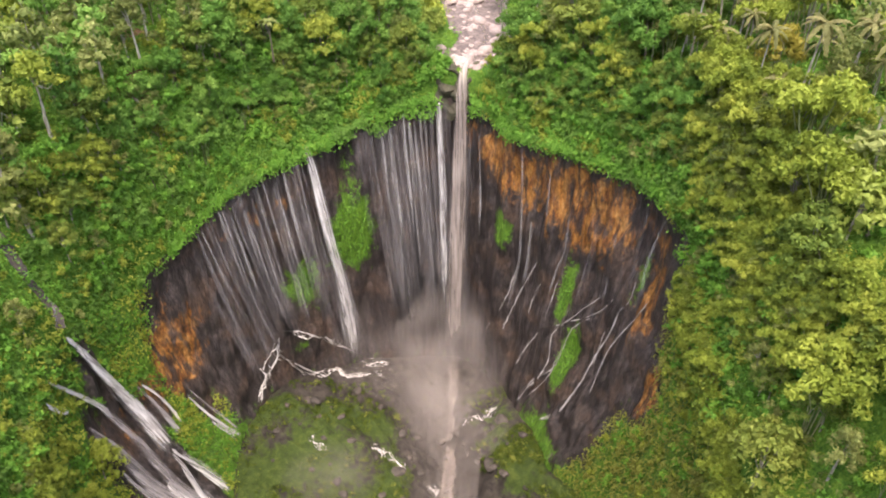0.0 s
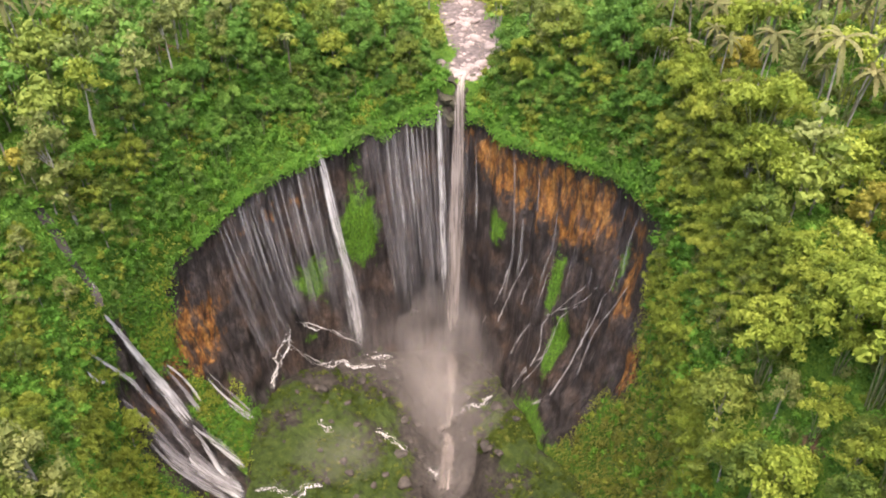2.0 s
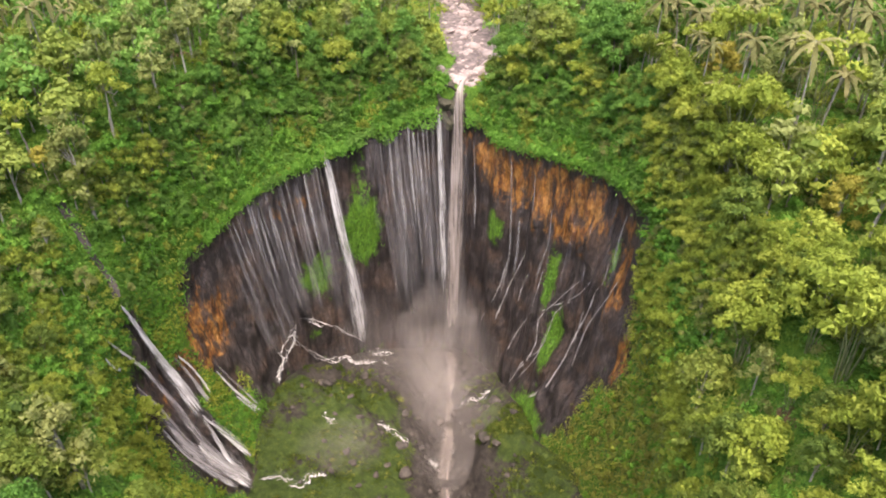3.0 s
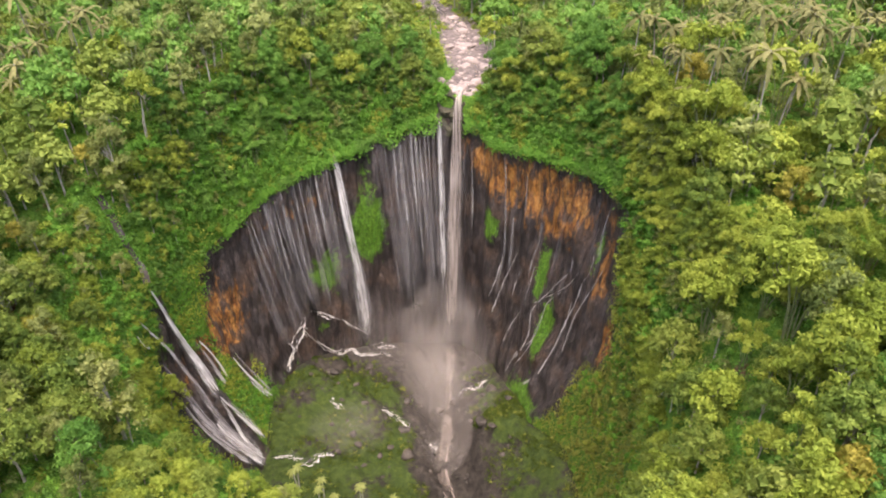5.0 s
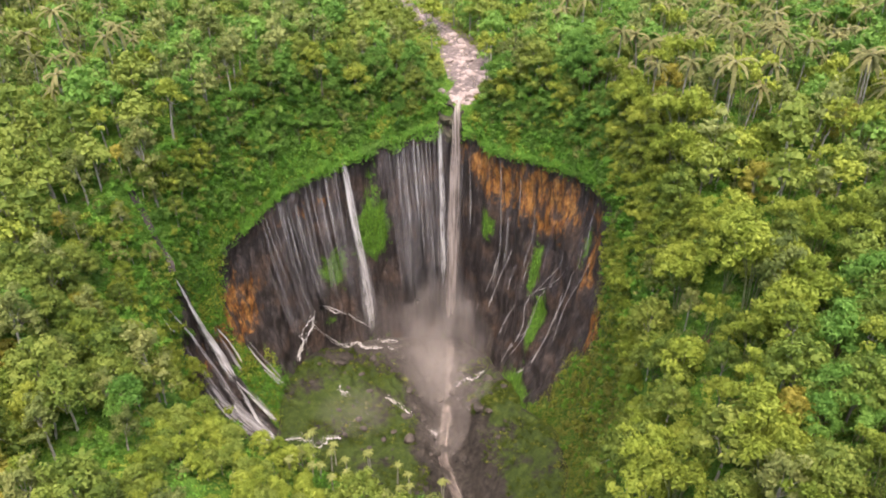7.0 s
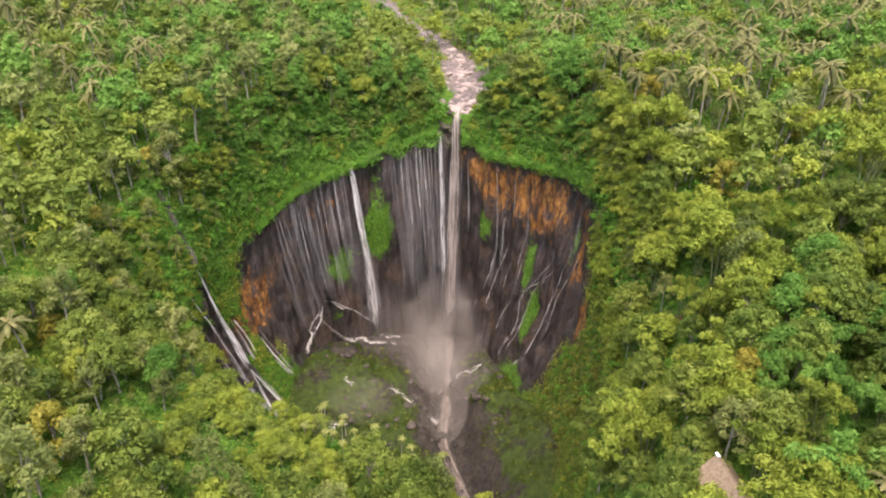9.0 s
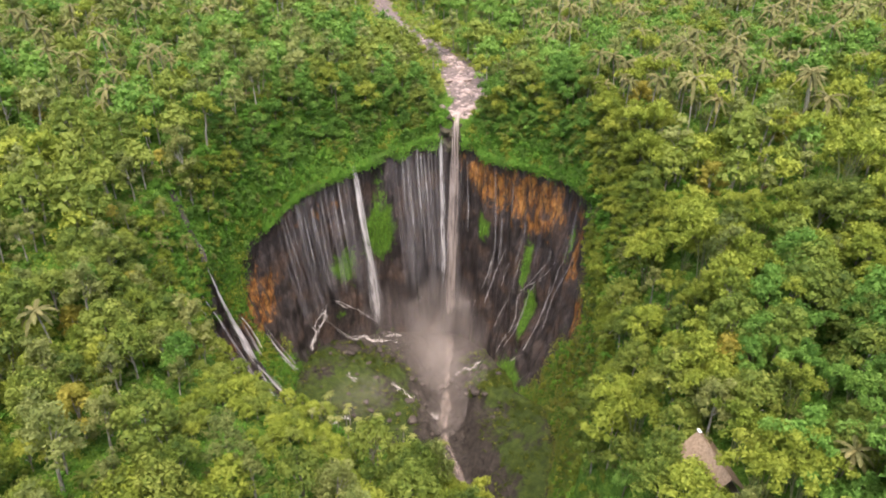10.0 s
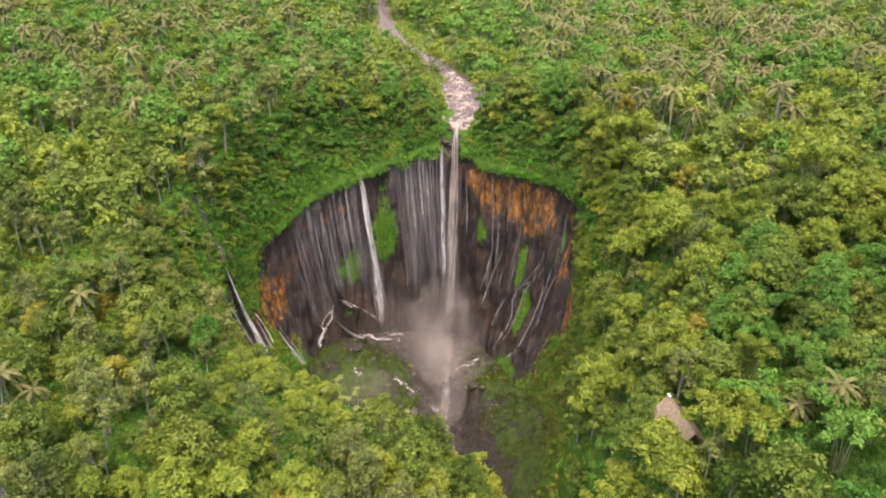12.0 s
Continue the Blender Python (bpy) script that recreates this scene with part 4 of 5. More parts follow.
def leaves(b, at, out, size, rng, mat, tint, loose=0.55, slim=0.55, up=0.35):
    """Pointed leaf sprays at places, facing outward."""
    k = len(at)
    nrm = out + rng.normal(0, loose, (k, 3)) + (0, 0, up)
    nrm /= np.linalg.norm(nrm, axis=1, keepdims=True)
    d = np.cross(nrm, rng.normal(0, 1, (k, 3)))
    d /= np.linalg.norm(d, axis=1, keepdims=True) + 1e-9
    w = np.cross(nrm, d)
    s = (size * rng.uniform(0.6, 1.35, k))[:, None]
    tip, a, c = at + d * s * 1.1, at - d * s * 0.8 + w * s * slim, at - d * s * 0.8 - w * s * slim
    verts = np.stack([a, tip, c], 1).reshape(-1, 3)
    tt = np.repeat(np.clip(tint + rng.normal(0, 0.07, k), 0, 1), 3)
    b.put(verts, np.arange(3 * k).reshape(k, 3), mat, tt)


def knot(b, centre, radii, rng, mat, tint, rows=4, cols=6):
    """A crumpled inner mass of foliage."""
    th, ph = np.linspace(0.12, np.pi - 0.35, rows), np.arange(cols) / cols * 2 * np.pi
    t, p = np.meshgrid(th, ph, indexing="ij")
    t = t + rng.normal(0, 0.10, t.shape)
    p = p + rng.normal(0, 0.16, t.shape) + np.arange(rows)[:, None] * 0.35
    d = np.stack([np.sin(t) * np.cos(p), np.sin(t) * np.sin(p), np.cos(t)], -1).reshape(-1, 3)
    v = centre + d * np.asarray(radii) * rng.uniform(0.85, 1.1, (len(d), 1))
    b.put(v, sheet_faces(rows, cols, True)[:, ::-1], mat, np.clip(tint + rng.normal(0, 0.08, len(d)), 0, 1))


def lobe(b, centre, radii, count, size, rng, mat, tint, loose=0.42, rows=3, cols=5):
    """A clump of foliage: a small crumpled mass, painted darker as shaded, with leaf sprays standing out all over it,
    the upper ones lighter as young growth with top light painted in.
    """
    # inner mass tinted darker: the shade inside a clump, put into its colour
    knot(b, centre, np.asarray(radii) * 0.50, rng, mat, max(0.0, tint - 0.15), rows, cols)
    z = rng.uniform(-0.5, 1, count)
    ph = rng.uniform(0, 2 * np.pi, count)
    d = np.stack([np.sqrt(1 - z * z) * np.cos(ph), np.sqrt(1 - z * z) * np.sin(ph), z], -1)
    # tint rises with height in the clump: light from above painted into the leaves
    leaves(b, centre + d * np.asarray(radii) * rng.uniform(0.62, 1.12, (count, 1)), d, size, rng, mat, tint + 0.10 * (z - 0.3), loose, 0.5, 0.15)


def broadleaf(seed, height, spread, lobes, per, size, flat=0.5, bare=0.22, limbs=5, leaf_mat=1, coarse=(3, 5)):
    """A rain-forest tree: tapered trunk, limbs to the lobes, an uneven crown with gaps. Gives builders for trunk and crown."""
    rng = np.random.default_rng(seed)
    wood, crown = Builder(), Builder()
    lean = rng.normal(0, 0.05, 2) * height
    top = np.array([lean[0], lean[1], height * 0.72])
    r0 = 0.013 * height + 0.04
    tube(wood, [(0, 0, -2.0), (lean[0] * 0.2, lean[1] * 0.2, height * bare * 0.6), (lean[0] * 0.6, lean[1] * 0.6, height * 0.5), top], [r0 * 1.4, r0, r0 * 0.75, r0 * 0.3], 6, 0)
    bays = rng.uniform(0, 2 * np.pi, 2)
    for i in range(lobes):
        a = i * 2.399 + rng.uniform(-0.4, 0.4)
        q = math.sqrt((i + 0.5) / lobes) * rng.uniform(0.78, 1.15)
        q *= 1 + 0.16 * math.sin(2 * a + bays[0]) + 0.12 * math.sin(3 * a + bays[1])
        rad = spread * 0.5
        hz = height * (bare + (1 - bare) * (0.88 - 0.82 * q**2 * (1.3 - flat))) + rng.normal(0, 0.055) * height
        c = np.array([lean[0] + math.cos(a) * rad * q * 0.9, lean[1] + math.sin(a) * rad * q * 0.9, hz])
        lr = spread * rng.uniform(0.62, 1.2) * 0.95 / math.sqrt(lobes)
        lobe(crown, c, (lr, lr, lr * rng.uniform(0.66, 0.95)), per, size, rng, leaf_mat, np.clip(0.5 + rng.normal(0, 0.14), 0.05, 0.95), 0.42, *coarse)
        if i % max(1, lobes // limbs) == 0:
            m = top * 0.55 + c * 0.45 - (0, 0, 0.05 * height)
            tube(wood, [np.array([lean[0] * 0.5, lean[1] * 0.5, height * (bare + 0.05)]), m, c], [r0 * 0.5, r0 * 0.32, r0 * 0.12], 4, 0)
    return wood, crown


def feathery(seed, height, spread, culms, per, size):
    """A bamboo clump: many arching culms that end in drooping plumes."""
    rng = np.random.default_rng(seed)
    wood, crown = [], Builder()
    for i in range(culms):
        a = i * 2.399 + rng.uniform(-0.3, 0.3)
        reach = spread * 0.5 * math.sqrt((i + 0.6) / culms)
        d = np.array([math.cos(a), math.sin(a), 0])
        h = height * rng.uniform(0.72, 1.0)
        pts = [d * 0.4 + (0, 0, -1.5), d * reach * 0.3 + (0, 0, h * 0.5), d * reach * 0.7 + (0, 0, h * 0.9), d * reach * 1.15 + (0, 0, h * 0.92)]
        wood.append(Builder())
        tube(wood[-1], pts, [0.09, 0.08, 0.05, 0.02], 4, 0)
        t = np.clip(0.5 + rng.normal(0, 0.16), 0.05, 0.95)
        for s in (0.45, 0.7, 0.95, 1.2):
            c = d * reach * s + (rng.normal(0, 0.3), rng.normal(0, 0.3), h * (0.72 + 0.24 * math.sin(s * 1.9)))
            w = spread * 0.115 * (1.25 - 0.4 * s)
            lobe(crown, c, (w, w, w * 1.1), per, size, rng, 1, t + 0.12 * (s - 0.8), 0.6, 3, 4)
    return wood, crown


def coconut(seed, height, fronds=15, reach=3.8):
    """A coconut palm: leaning trunk and a star of arching fronds, each a rib with drooping leaflets."""
    rng = np.random.default_rng(seed)
    wood, blades = Builder(), []
    lean = rng.normal(0, 0.07, 2) * height
    pts = [(lean[0] * s**2, lean[1] * s**2, height * s - 1.5 * (1 - s)) for s in np.linspace(0, 1, 6)]
    tube(wood, pts, [0.24, 0.16, 0.14, 0.13, 0.12, 0.11], 7, 0)
    head = np.array(pts[-1])
    for i in range(fronds):
        a = i * 2.399 + rng.uniform(-0.12, 0.12)
        crown = Builder()
        blades.append(crown)
        rise = 1.45 - 2.1 * (i + 0.5) / fronds + rng.normal(0, 0.08)
        L = reach * rng.uniform(0.88, 1.1)
        s = np.linspace(0, 1, 8)
        d, side = np.array([math.cos(a), math.sin(a), 0]), np.array([-math.sin(a), math.cos(a), 0])
        line = head + d * (L * s * (1 - 0.10 * s))[:, None] + np.stack([0 * s, 0 * s, L * (rise * s * 0.62 - 0.66 * s**2.2)], -1)
        t = np.clip(0.72 - 0.35 * (i / fronds) + rng.normal(0, 0.08), 0, 1)
        w = 0.10 + 0.25 * np.sin(np.clip(s * 0.9 + 0.1, 0, 1) * np.pi) ** 0.7
        w[-1] = 0.04
        for sg in (-1, 1):
            # each half of the blade hangs from the rib, its edge torn into leaflets
            rag = 1 + 0.45 * (np.arange(15) % 2) - 0.2
            qs = np.linspace(0, 1, 15)
            rib = np.stack([np.interp(qs, s, line[:, c]) for c in range(3)], -1)
            wide = (np.interp(qs, s, w) * rag)[:, None]
            rim_ = rib + sg * side * wide + d * wide * 0.5 - np.array([0, 0, 1]) * wide * rng.uniform(0.35, 0.75, (15, 1))
            crown.put(np.stack([rib, rim_], 1).reshape(-1, 3), sheet_faces(15, 2), 1, np.repeat(np.clip(t + rng.normal(0, 0.08, 15), 0, 1), 2))
        tube(crown, line[::2], [0.07, 0.05, 0.04, 0.02], 3, 1, min(1, t + 0.2))
    knot(wood, head + (0, 0, -0.25), (0.42, 0.42, 0.5), rng, 1, 0.3, 4, 5)
    return wood, blades


def rosette(seed, height, blades, reach):
    """A banana or tree-fern-like plant: broad arching blades on a short stem."""
    rng = np.random.default_rng(seed)
    wood, leaf_list = Builder(), []
    tube(wood, [(0, 0, -1), (0, 0, height * 0.5), (0, 0, height)], [0.2, 0.16, 0.12], 6, 0)
    for i in range(blades):
        crown = Builder()
        leaf_list.append(crown)
        a = i * 2.399 + rng.uniform(-0.3, 0.3)
        d, side = np.array([math.cos(a), math.sin(a), 0]), np.array([-math.sin(a), math.cos(a), 0])
        s = np.linspace(0, 1, 5)
        L = reach * rng.uniform(0.75, 1.15)
        rise = rng.uniform(0.5, 1.2)
        line = np.array([0, 0, height]) + d * (L * s)[:, None] + np.stack([0 * s, 0 * s, L * (rise * s - 0.95 * s**2)], -1)
        w = reach * 0.15 * np.sin(np.clip(s * 0.9 + 0.12, 0, 1) * np.pi)
        t = np.clip(0.5 + rng.normal(0, 0.15), 0, 1)
        v = np.stack([line - side * w[:, None] - (0, 0, 0.12), line, line + side * w[:, None] - (0, 0, 0.12)], 1).reshape(-1, 3)
        crown.put(v, sheet_faces(5, 3), 1, t)
    return wood, leaf_list


def tree_thing(name, made, leaf, bark, label, category, group):
    """A tree at the origin as a thing with a trunk and a crown, to be copied."""
    top = new(name)
    tagged(top, label, category, group)
    stems = [("culm", b) for b in made[0]] if isinstance(made[0], list) else [("trunk", made[0])]
    tops = [("frond" if "palm" in name else "leaf", b) for b in made[1]] if isinstance(made[1], list) else [("crown", made[1])]
    for part_name, b in stems + tops:
        v, f, m, t = b.arrays()
        mesh_object(part_name, v, f, [bark, leaf], part_name != "crown", {"tint": t}, m, top)
    return top


# where trees may stand
def on_upland(x, y):
    dx, dy = x - MIDDLE[0], y - MIDDLE[1]
    r, deg = np.hypot(dx, dy), np.degrees(np.arctan2(dx, dy))
    return r - around(RIM_R, deg), r - around(BANK_R, deg), r, deg


def grove(step, x0, x1, y0, y1, seed):
    """Places on a jittered lattice."""
    rng = np.random.default_rng(seed)
    gx, gy = np.meshgrid(np.arange(x0, x1, step), np.arange(y0, y1, step * 0.87))
    gx = gx + (np.arange(gx.shape[0])[:, None] % 2) * step / 2
    x = gx.ravel() + rng.uniform(-0.42, 0.42, gx.size) * step
    y = gy.ravel() + rng.uniform(-0.42, 0.42, gx.size) * step
    return x, y, rng


KINDS = {}
for key, make, leaf, bark, label, group in (
    ("mid_a", broadleaf(11, 12, 8.5, 32, 72, 0.29), LEAF_MID, BARK, "mid-green broad-crowned jungle tree on the gorge slope", "jungle trees"),
    ("mid_b", broadleaf(12, 10, 7.5, 27, 72, 0.29, 0.7), LEAF_MID, BARK, "mid-green broad-crowned jungle tree on the gorge slope", "jungle trees"),
    ("lime_a", broadleaf(13, 10, 8.0, 32, 72, 0.29), LEAF_LIME, BARK, "bright yellow-green jungle tree with a lobed crown", "jungle trees"),
    ("lime_b", broadleaf(14, 8, 6.5, 22, 72, 0.28, 0.7), LEAF_LIME, BARK, "bright yellow-green jungle tree with a lobed crown", "jungle trees"),
    ("blue_a", broadleaf(15, 12, 8.0, 32, 72, 0.29, 0.3), LEAF_BLUE, BARK_DARK, "dark bluish-green dense jungle tree", "jungle trees"),
    ("blue_b", feathery(16, 11, 9.0, 9, 54, 0.31), LEAF_BLUE, CULM, "bluish-green bamboo clump with drooping plumes", "bamboo clumps"),
    ("bamboo", feathery(17, 12, 9.0, 9, 54, 0.31), LEAF_LIME, CULM, "yellow-green bamboo clump with arching plumes", "bamboo clumps"),
    ("olive", broadleaf(18, 13, 6.5, 26, 50, 0.28, 0.3, 0.45), LEAF_OLIVE, BARK, "grey-olive slender tree with a thin crown", "slender trees"),
    ("slim", broadleaf(19, 13, 4.2, 12, 60, 0.27, 0.7, 0.70, 4), LEAF_LIME, BARK, "slender tree with a bare pale trunk and small crown", "slender trees"),
    ("gold", broadleaf(20, 9, 6.0, 27, 72, 0.29), LEAF_GOLD, BARK, "golden-yellow leaved tree among green ones", "jungle trees"),
    ("palm_a", coconut(21, 12, 15, 3.3), LEAF_PALM, BARK, "tall coconut palm with yellow-green fronds", "coconut palms"),
    ("palm_b", coconut(22, 10, 13, 3.1), LEAF_PALM, BARK, "tall coconut palm with yellow-green fronds", "coconut palms"),
    ("palm_c", coconut(23, 13.5, 16, 3.4), LEAF_PALM, BARK, "tall coconut palm with yellow-green fronds", "coconut palms"),
    ("banana", rosette(24, 2.6, 11, 3.4), LEAF_MID, BARK_DARK, "banana plant with broad arching green blades", "banana plants"),
):
    nm = {"palm": "coconut_palm", "bamboo": "bamboo_clump", "banana": "banana_plant", "mid": "jungle_tree", "lime": "lime_green_tree", "blue": "dark_green_tree", "olive": "grey_olive_tree", "slim": "slender_tree", "gold": "golden_tree"}[key.split("_")[0]]
    nm = "bamboo_clump" if key == "blue_b" else nm
    KINDS[key] = [make, leaf, bark, nm, label, {"coconut_palm": "palm", "bamboo_clump": "bamboo", "banana_plant": "banana"}.get(nm, "tree"), group, None]


def plant(key, x, y, size, turn, z=None, lean=0.0):
    """A tree of a kind at a place, as a thing of its own."""
    make, leaf, bark, nm, label, cat, group, first = KINDS[key]
    if z is None:
        z = float(upland_z(np.array(x), np.array(y)))
    m = pose(x, y, z, lean, 0, turn) @ Matrix.Scale(size, 4)
    if first is None:
        KINDS[key][7] = ob = tree_thing(nm, make, leaf, bark, label, cat, group)
        ob.matrix_basis = m
        return ob
    ob = copy_thing(first, pose(x, y, z, lean, 0, turn))
    ob.scale = (size,) * 3
    return ob


def pick(rng, x, y, deg, far):
    """Which kind grows where: limes on the near-left slope, bamboo and blues on the right bank, palms on the terraces."""
    u = rng.random()
    patch = waves(np.array(x), np.array(y), 55, 9)
    palms = (x > 36 and y > 92 and patch > -0.45) or (x < -82 and y > 112 and patch > -0.2) or (far and patch > 0.25 and abs(x) > 45)
    if palms and u < 0.46:
        return ("palm_a", "palm_b", "palm_c")[int(u * 1e4) % 3]
    drift = float(waves(np.array(x), np.array(y), 34, 10))
    u = (0.5 * rng.random() + 0.5 * (0.5 + 0.75 * drift)) % 1.0
    if x > 50 and y < 28:
        names, w = ("mid_a", "blue_a", "blue_b", "mid_b", "olive", "bamboo", "slim", "lime_b", "banana"), (0.20, 0.26, 0.12, 0.14, 0.08, 0.08, 0.05, 0.04, 0.03)
    elif x > 0 and y < 112 and x > 0.55 * y - 22:
        names, w = ("lime_a", "lime_b", "bamboo", "mid_a", "mid_b", "olive", "blue_a", "slim", "gold"), (0.20, 0.12, 0.24, 0.10, 0.08, 0.10, 0.06, 0.06, 0.04)
    elif x > 0 and y > 60:
        names, w = ("mid_a", "mid_b", "blue_a", "blue_b", "bamboo", "olive", "slim", "banana", "lime_b"), (0.18, 0.14, 0.16, 0.18, 0.08, 0.14, 0.04, 0.03, 0.05)
    elif x < -35 and y > 115:
        names, w = ("mid_a", "mid_b", "blue_a", "blue_b", "olive", "lime_b", "slim", "lime_a", "mid_a"), (0.16, 0.14, 0.20, 0.10, 0.18, 0.06, 0.06, 0.05, 0.05)
    elif y < 80:
        names, w = ("lime_a", "lime_b", "mid_a", "mid_b", "olive", "gold", "slim", "banana", "blue_a"), (0.20, 0.15, 0.15, 0.12, 0.15, 0.04, 0.03, 0.12, 0.06)
    else:
        names, w = ("lime_a", "lime_b", "mid_a", "mid_b", "blue_a", "olive", "slim", "gold", "banana"), (0.13, 0.11, 0.2, 0.17, 0.14, 0.14, 0.06, 0.02, 0.03)
    return names[int(np.searchsorted(np.cumsum(w) / sum(w), u))]


NEAR_R = 60.0
single, massed = [], []


def in_view(x, y):
    """The wedge of land that the walk looks over."""
    return (np.abs(x) < 0.66 * (y + 100) + 14) & (y > -34)


def clearing(x, y):
    """Open ground: the stream's bed, the meadow beside it, the red-soil scars and the yards of the huts."""
    wide = np.where(y < 203, 8.0, np.where(y < 218, 3.0, np.where(y < 285, 13.0, 4.5)))
    gap = from_stream(x, y) < wide
    for cx, cy, cr in CLEAR:
        gap |= np.hypot(x - cx, y - cy) < cr
    return gap


CLEAR = [(-5, 176, 8.5), (-10, 196, 9), (-65, 146, 4.5), (-107, 92.5, 5.5), (-57, 127, 3.5), (-88, 58, 4.5), (40.4, -2.7, 3.4), (50, 189, 5), (-74.6, 64.6, 3.0)]
# trees that stand out: kind, place, height of the top
MARKED = [("palm_a", 40.9, 118.9, 112.8), ("palm_b", 45.3, 111.5, 113.5), ("palm_c", 50.8, 115.3, 114.4), ("palm_b", 67, 93, 115), ("palm_a", 89.8, 82.6, 119), ("palm_c", 90.8, 91.6, 122), ("palm_a", 62, 104, 117), ("palm_b", 72, 101, 118), ("palm_c", 79, 108, 121), ("palm_a", 58, 121, 118),
          ("palm_b", 66, 128, 119), ("palm_c", 74, 119, 120), ("palm_a", 84, 122, 122), ("palm_b", 52, 132, 117), ("slim", -67, 109.6, 108), ("olive", 51.7, 107.1, 108), ("lime_a", 53.4, 97.8, 107), ("lime_a", 46.0, 86.0, 91), ("olive", -70, 99.4, 101), ("olive", -80, 87, 99), ("slim", 13.5, 160.0, 108), ("gold", 62, 72, 104),
          ("palm_b", -73.7, 28.6, 92), ("olive", -60.5, 22.8, 85), ("olive", -50.6, 25.8, 80), ("slim", 52.8, 27.6, 99), ("gold", 48.5, 17.6, 93), ("slim", 60, 24, 100), ("lime_b", 36.8, -4.5, 85.2), ("lime_b", 37.8, -9.0, 85.0), ("olive", 42.5, -11.5, 87.0), ("lime_a", -36, 146, 109), ("lime_b", -26, 146, 103)]
CLEAR += [(m[1], m[2], 3.2) for m in MARKED]
gx, gy, rng = grove(5.6, -210, 210, -40, 215, 31)
over_rim, over_bank, rad, deg = on_upland(gx, gy)
slope_ok = (over_rim > 1.6) & ~clearing(gx, gy) & (waves(gx, gy, 38, 12) < 0.85) & in_view(gx, gy)
for x, y, orim, obank, r, d in zip(gx[slope_ok], gy[slope_ok], over_rim[slope_ok], over_bank[slope_ok], rad[slope_ok], deg[slope_ok]):
    steep = obank < -1.0 and -125 < d < 125
    if steep:
        continue
    key = pick(rng, x, y, d, r > 120)
    if (key.startswith("palm") or key == "slim") and obank < 2:
        key = "mid_b"
    size = 0.70 + 0.70 * rng.random() ** 1.4
    if -26 < x < 8 and 34 < y < 54:
        continue
    if -52 < x < -16 and 14 < y < 54:
        key, size = ("lime_b", "mid_b", "banana", "lime_a")[int(rng.integers(4))], 0.40 + 0.2 * rng.random()
        for extra in ("lime_b", "mid_b", "lime_a"):
            massed.append((extra, x + rng.uniform(-3, 3), y + rng.uniform(-3, 3), rng.uniform(0.36, 0.58), rng.uniform(0, 360)))
    (single if r < NEAR_R or y < 62 else massed).append((key, x, y, size, rng.uniform(0, 360)))
# smaller trees cling to the steep banks above the rim
for k in range(420):
    d, u = (-128 + 256 * ((k * 0.618) % 1.0) if k % 3 else 82 + 46 * ((k * 0.618) % 1.0)), rng.uniform(0.16, 1.0)
    rr, br = float(around(RIM_R, d)), float(around(BANK_R, d))
    q = rr + (br - rr) * u
    x, y = MIDDLE[0] + q * math.sin(radians(d)), MIDDLE[1] + q * math.cos(radians(d))
    if from_stream(x, y) < 8.5 or -102.5 < d < -96:
        continue
    names = ("mid_a", "mid_b", "blue_a", "blue_b", "blue_a", "olive" if k % 3 else "lime_b") if -80 < d < 0 else ("lime_a", "lime_b", "mid_a", "mid_b", "lime_a", "olive") if d < 0 else ("lime_a", "lime_b", "mid_a", "bamboo", "olive", "bamboo") if d > 84 else ("mid_a", "blue_a", "blue_b", "mid_b", "bamboo", "blue_b")
    single.append((names[int(rng.integers(6))], x, y, rng.uniform(0.42, 0.62) + 0.55 * u * rng.random(), rng.uniform(0, 360)))
walled = []
for k in range(130):
    d = float(rng.uniform(101, 158)) if k % 5 < 3 else float(rng.uniform(-150, -109))
    u = float(rng.uniform(0.84, 1.0)) if d > 0 else float(rng.uniform(0.55, 0.98))
    x, y, z = (float(c) for c in cliff_point(np.array(d), np.array(u)))
    names = ("lime_a", "lime_b", "bamboo", "lime_a", "mid_b", "olive")
    walled.append((names[int(rng.integers(6))], x - 0.5 * math.sin(radians(d)), y - 0.5 * math.cos(radians(d)), rng.uniform(0.4, 0.75), rng.uniform(0, 360), z - 1.5))
gx, gy, rng = grove(8.4, -360, 360, 215, 350, 32)
far_ok = in_view(gx, gy) & ~clearing(gx, gy)
deg = np.degrees(np.arctan2(gx, gy))
for x, y, d in zip(gx[far_ok], gy[far_ok], deg[far_ok]):
    low = 0.6 if from_stream(x, y) < 24 and y < 262 else 1.0
    massed.append(("lime_b" if low < 1 else pick(rng, x, y, d, True), x, y, rng.uniform(1.0, 1.45) * low, rng.uniform(0, 360)))

# the valley behind
gx, gy, rng = grove(13.0, -170, 170, -150, -34, 33)
for x, y in zip(gx, gy):
    if clearing(np.array([x]), np.array([y]))[0] or on_upland(x, y)[0] < 2:
        continue
    massed.append((pick(rng, x, y, 180, False), x, y, rng.uniform(1.0, 1.4), rng.uniform(0, 360)))

for key, x, y, top in MARKED:
    tall = {"palm_a": 13.5, "palm_b": 11.5, "palm_c": 15.0, "slim": 12.6, "olive": 12.6, "lime_a": 9.8, "lime_b": 7.8, "gold": 8.8}[key]
    size = min(1.5, max(0.75, (top - float(upland_z(np.array(x), np.array(y)))) / tall))
    plant(key, x, y, size, random.uniform(0, 360), top - size * tall)
for key, x, y, size, turn in single:
    plant(key, x, y, size, turn, lean=random.uniform(-4, 4))

for key, x, y, size, turn, z in walled:
    plant(key, x, y, size, turn, z)

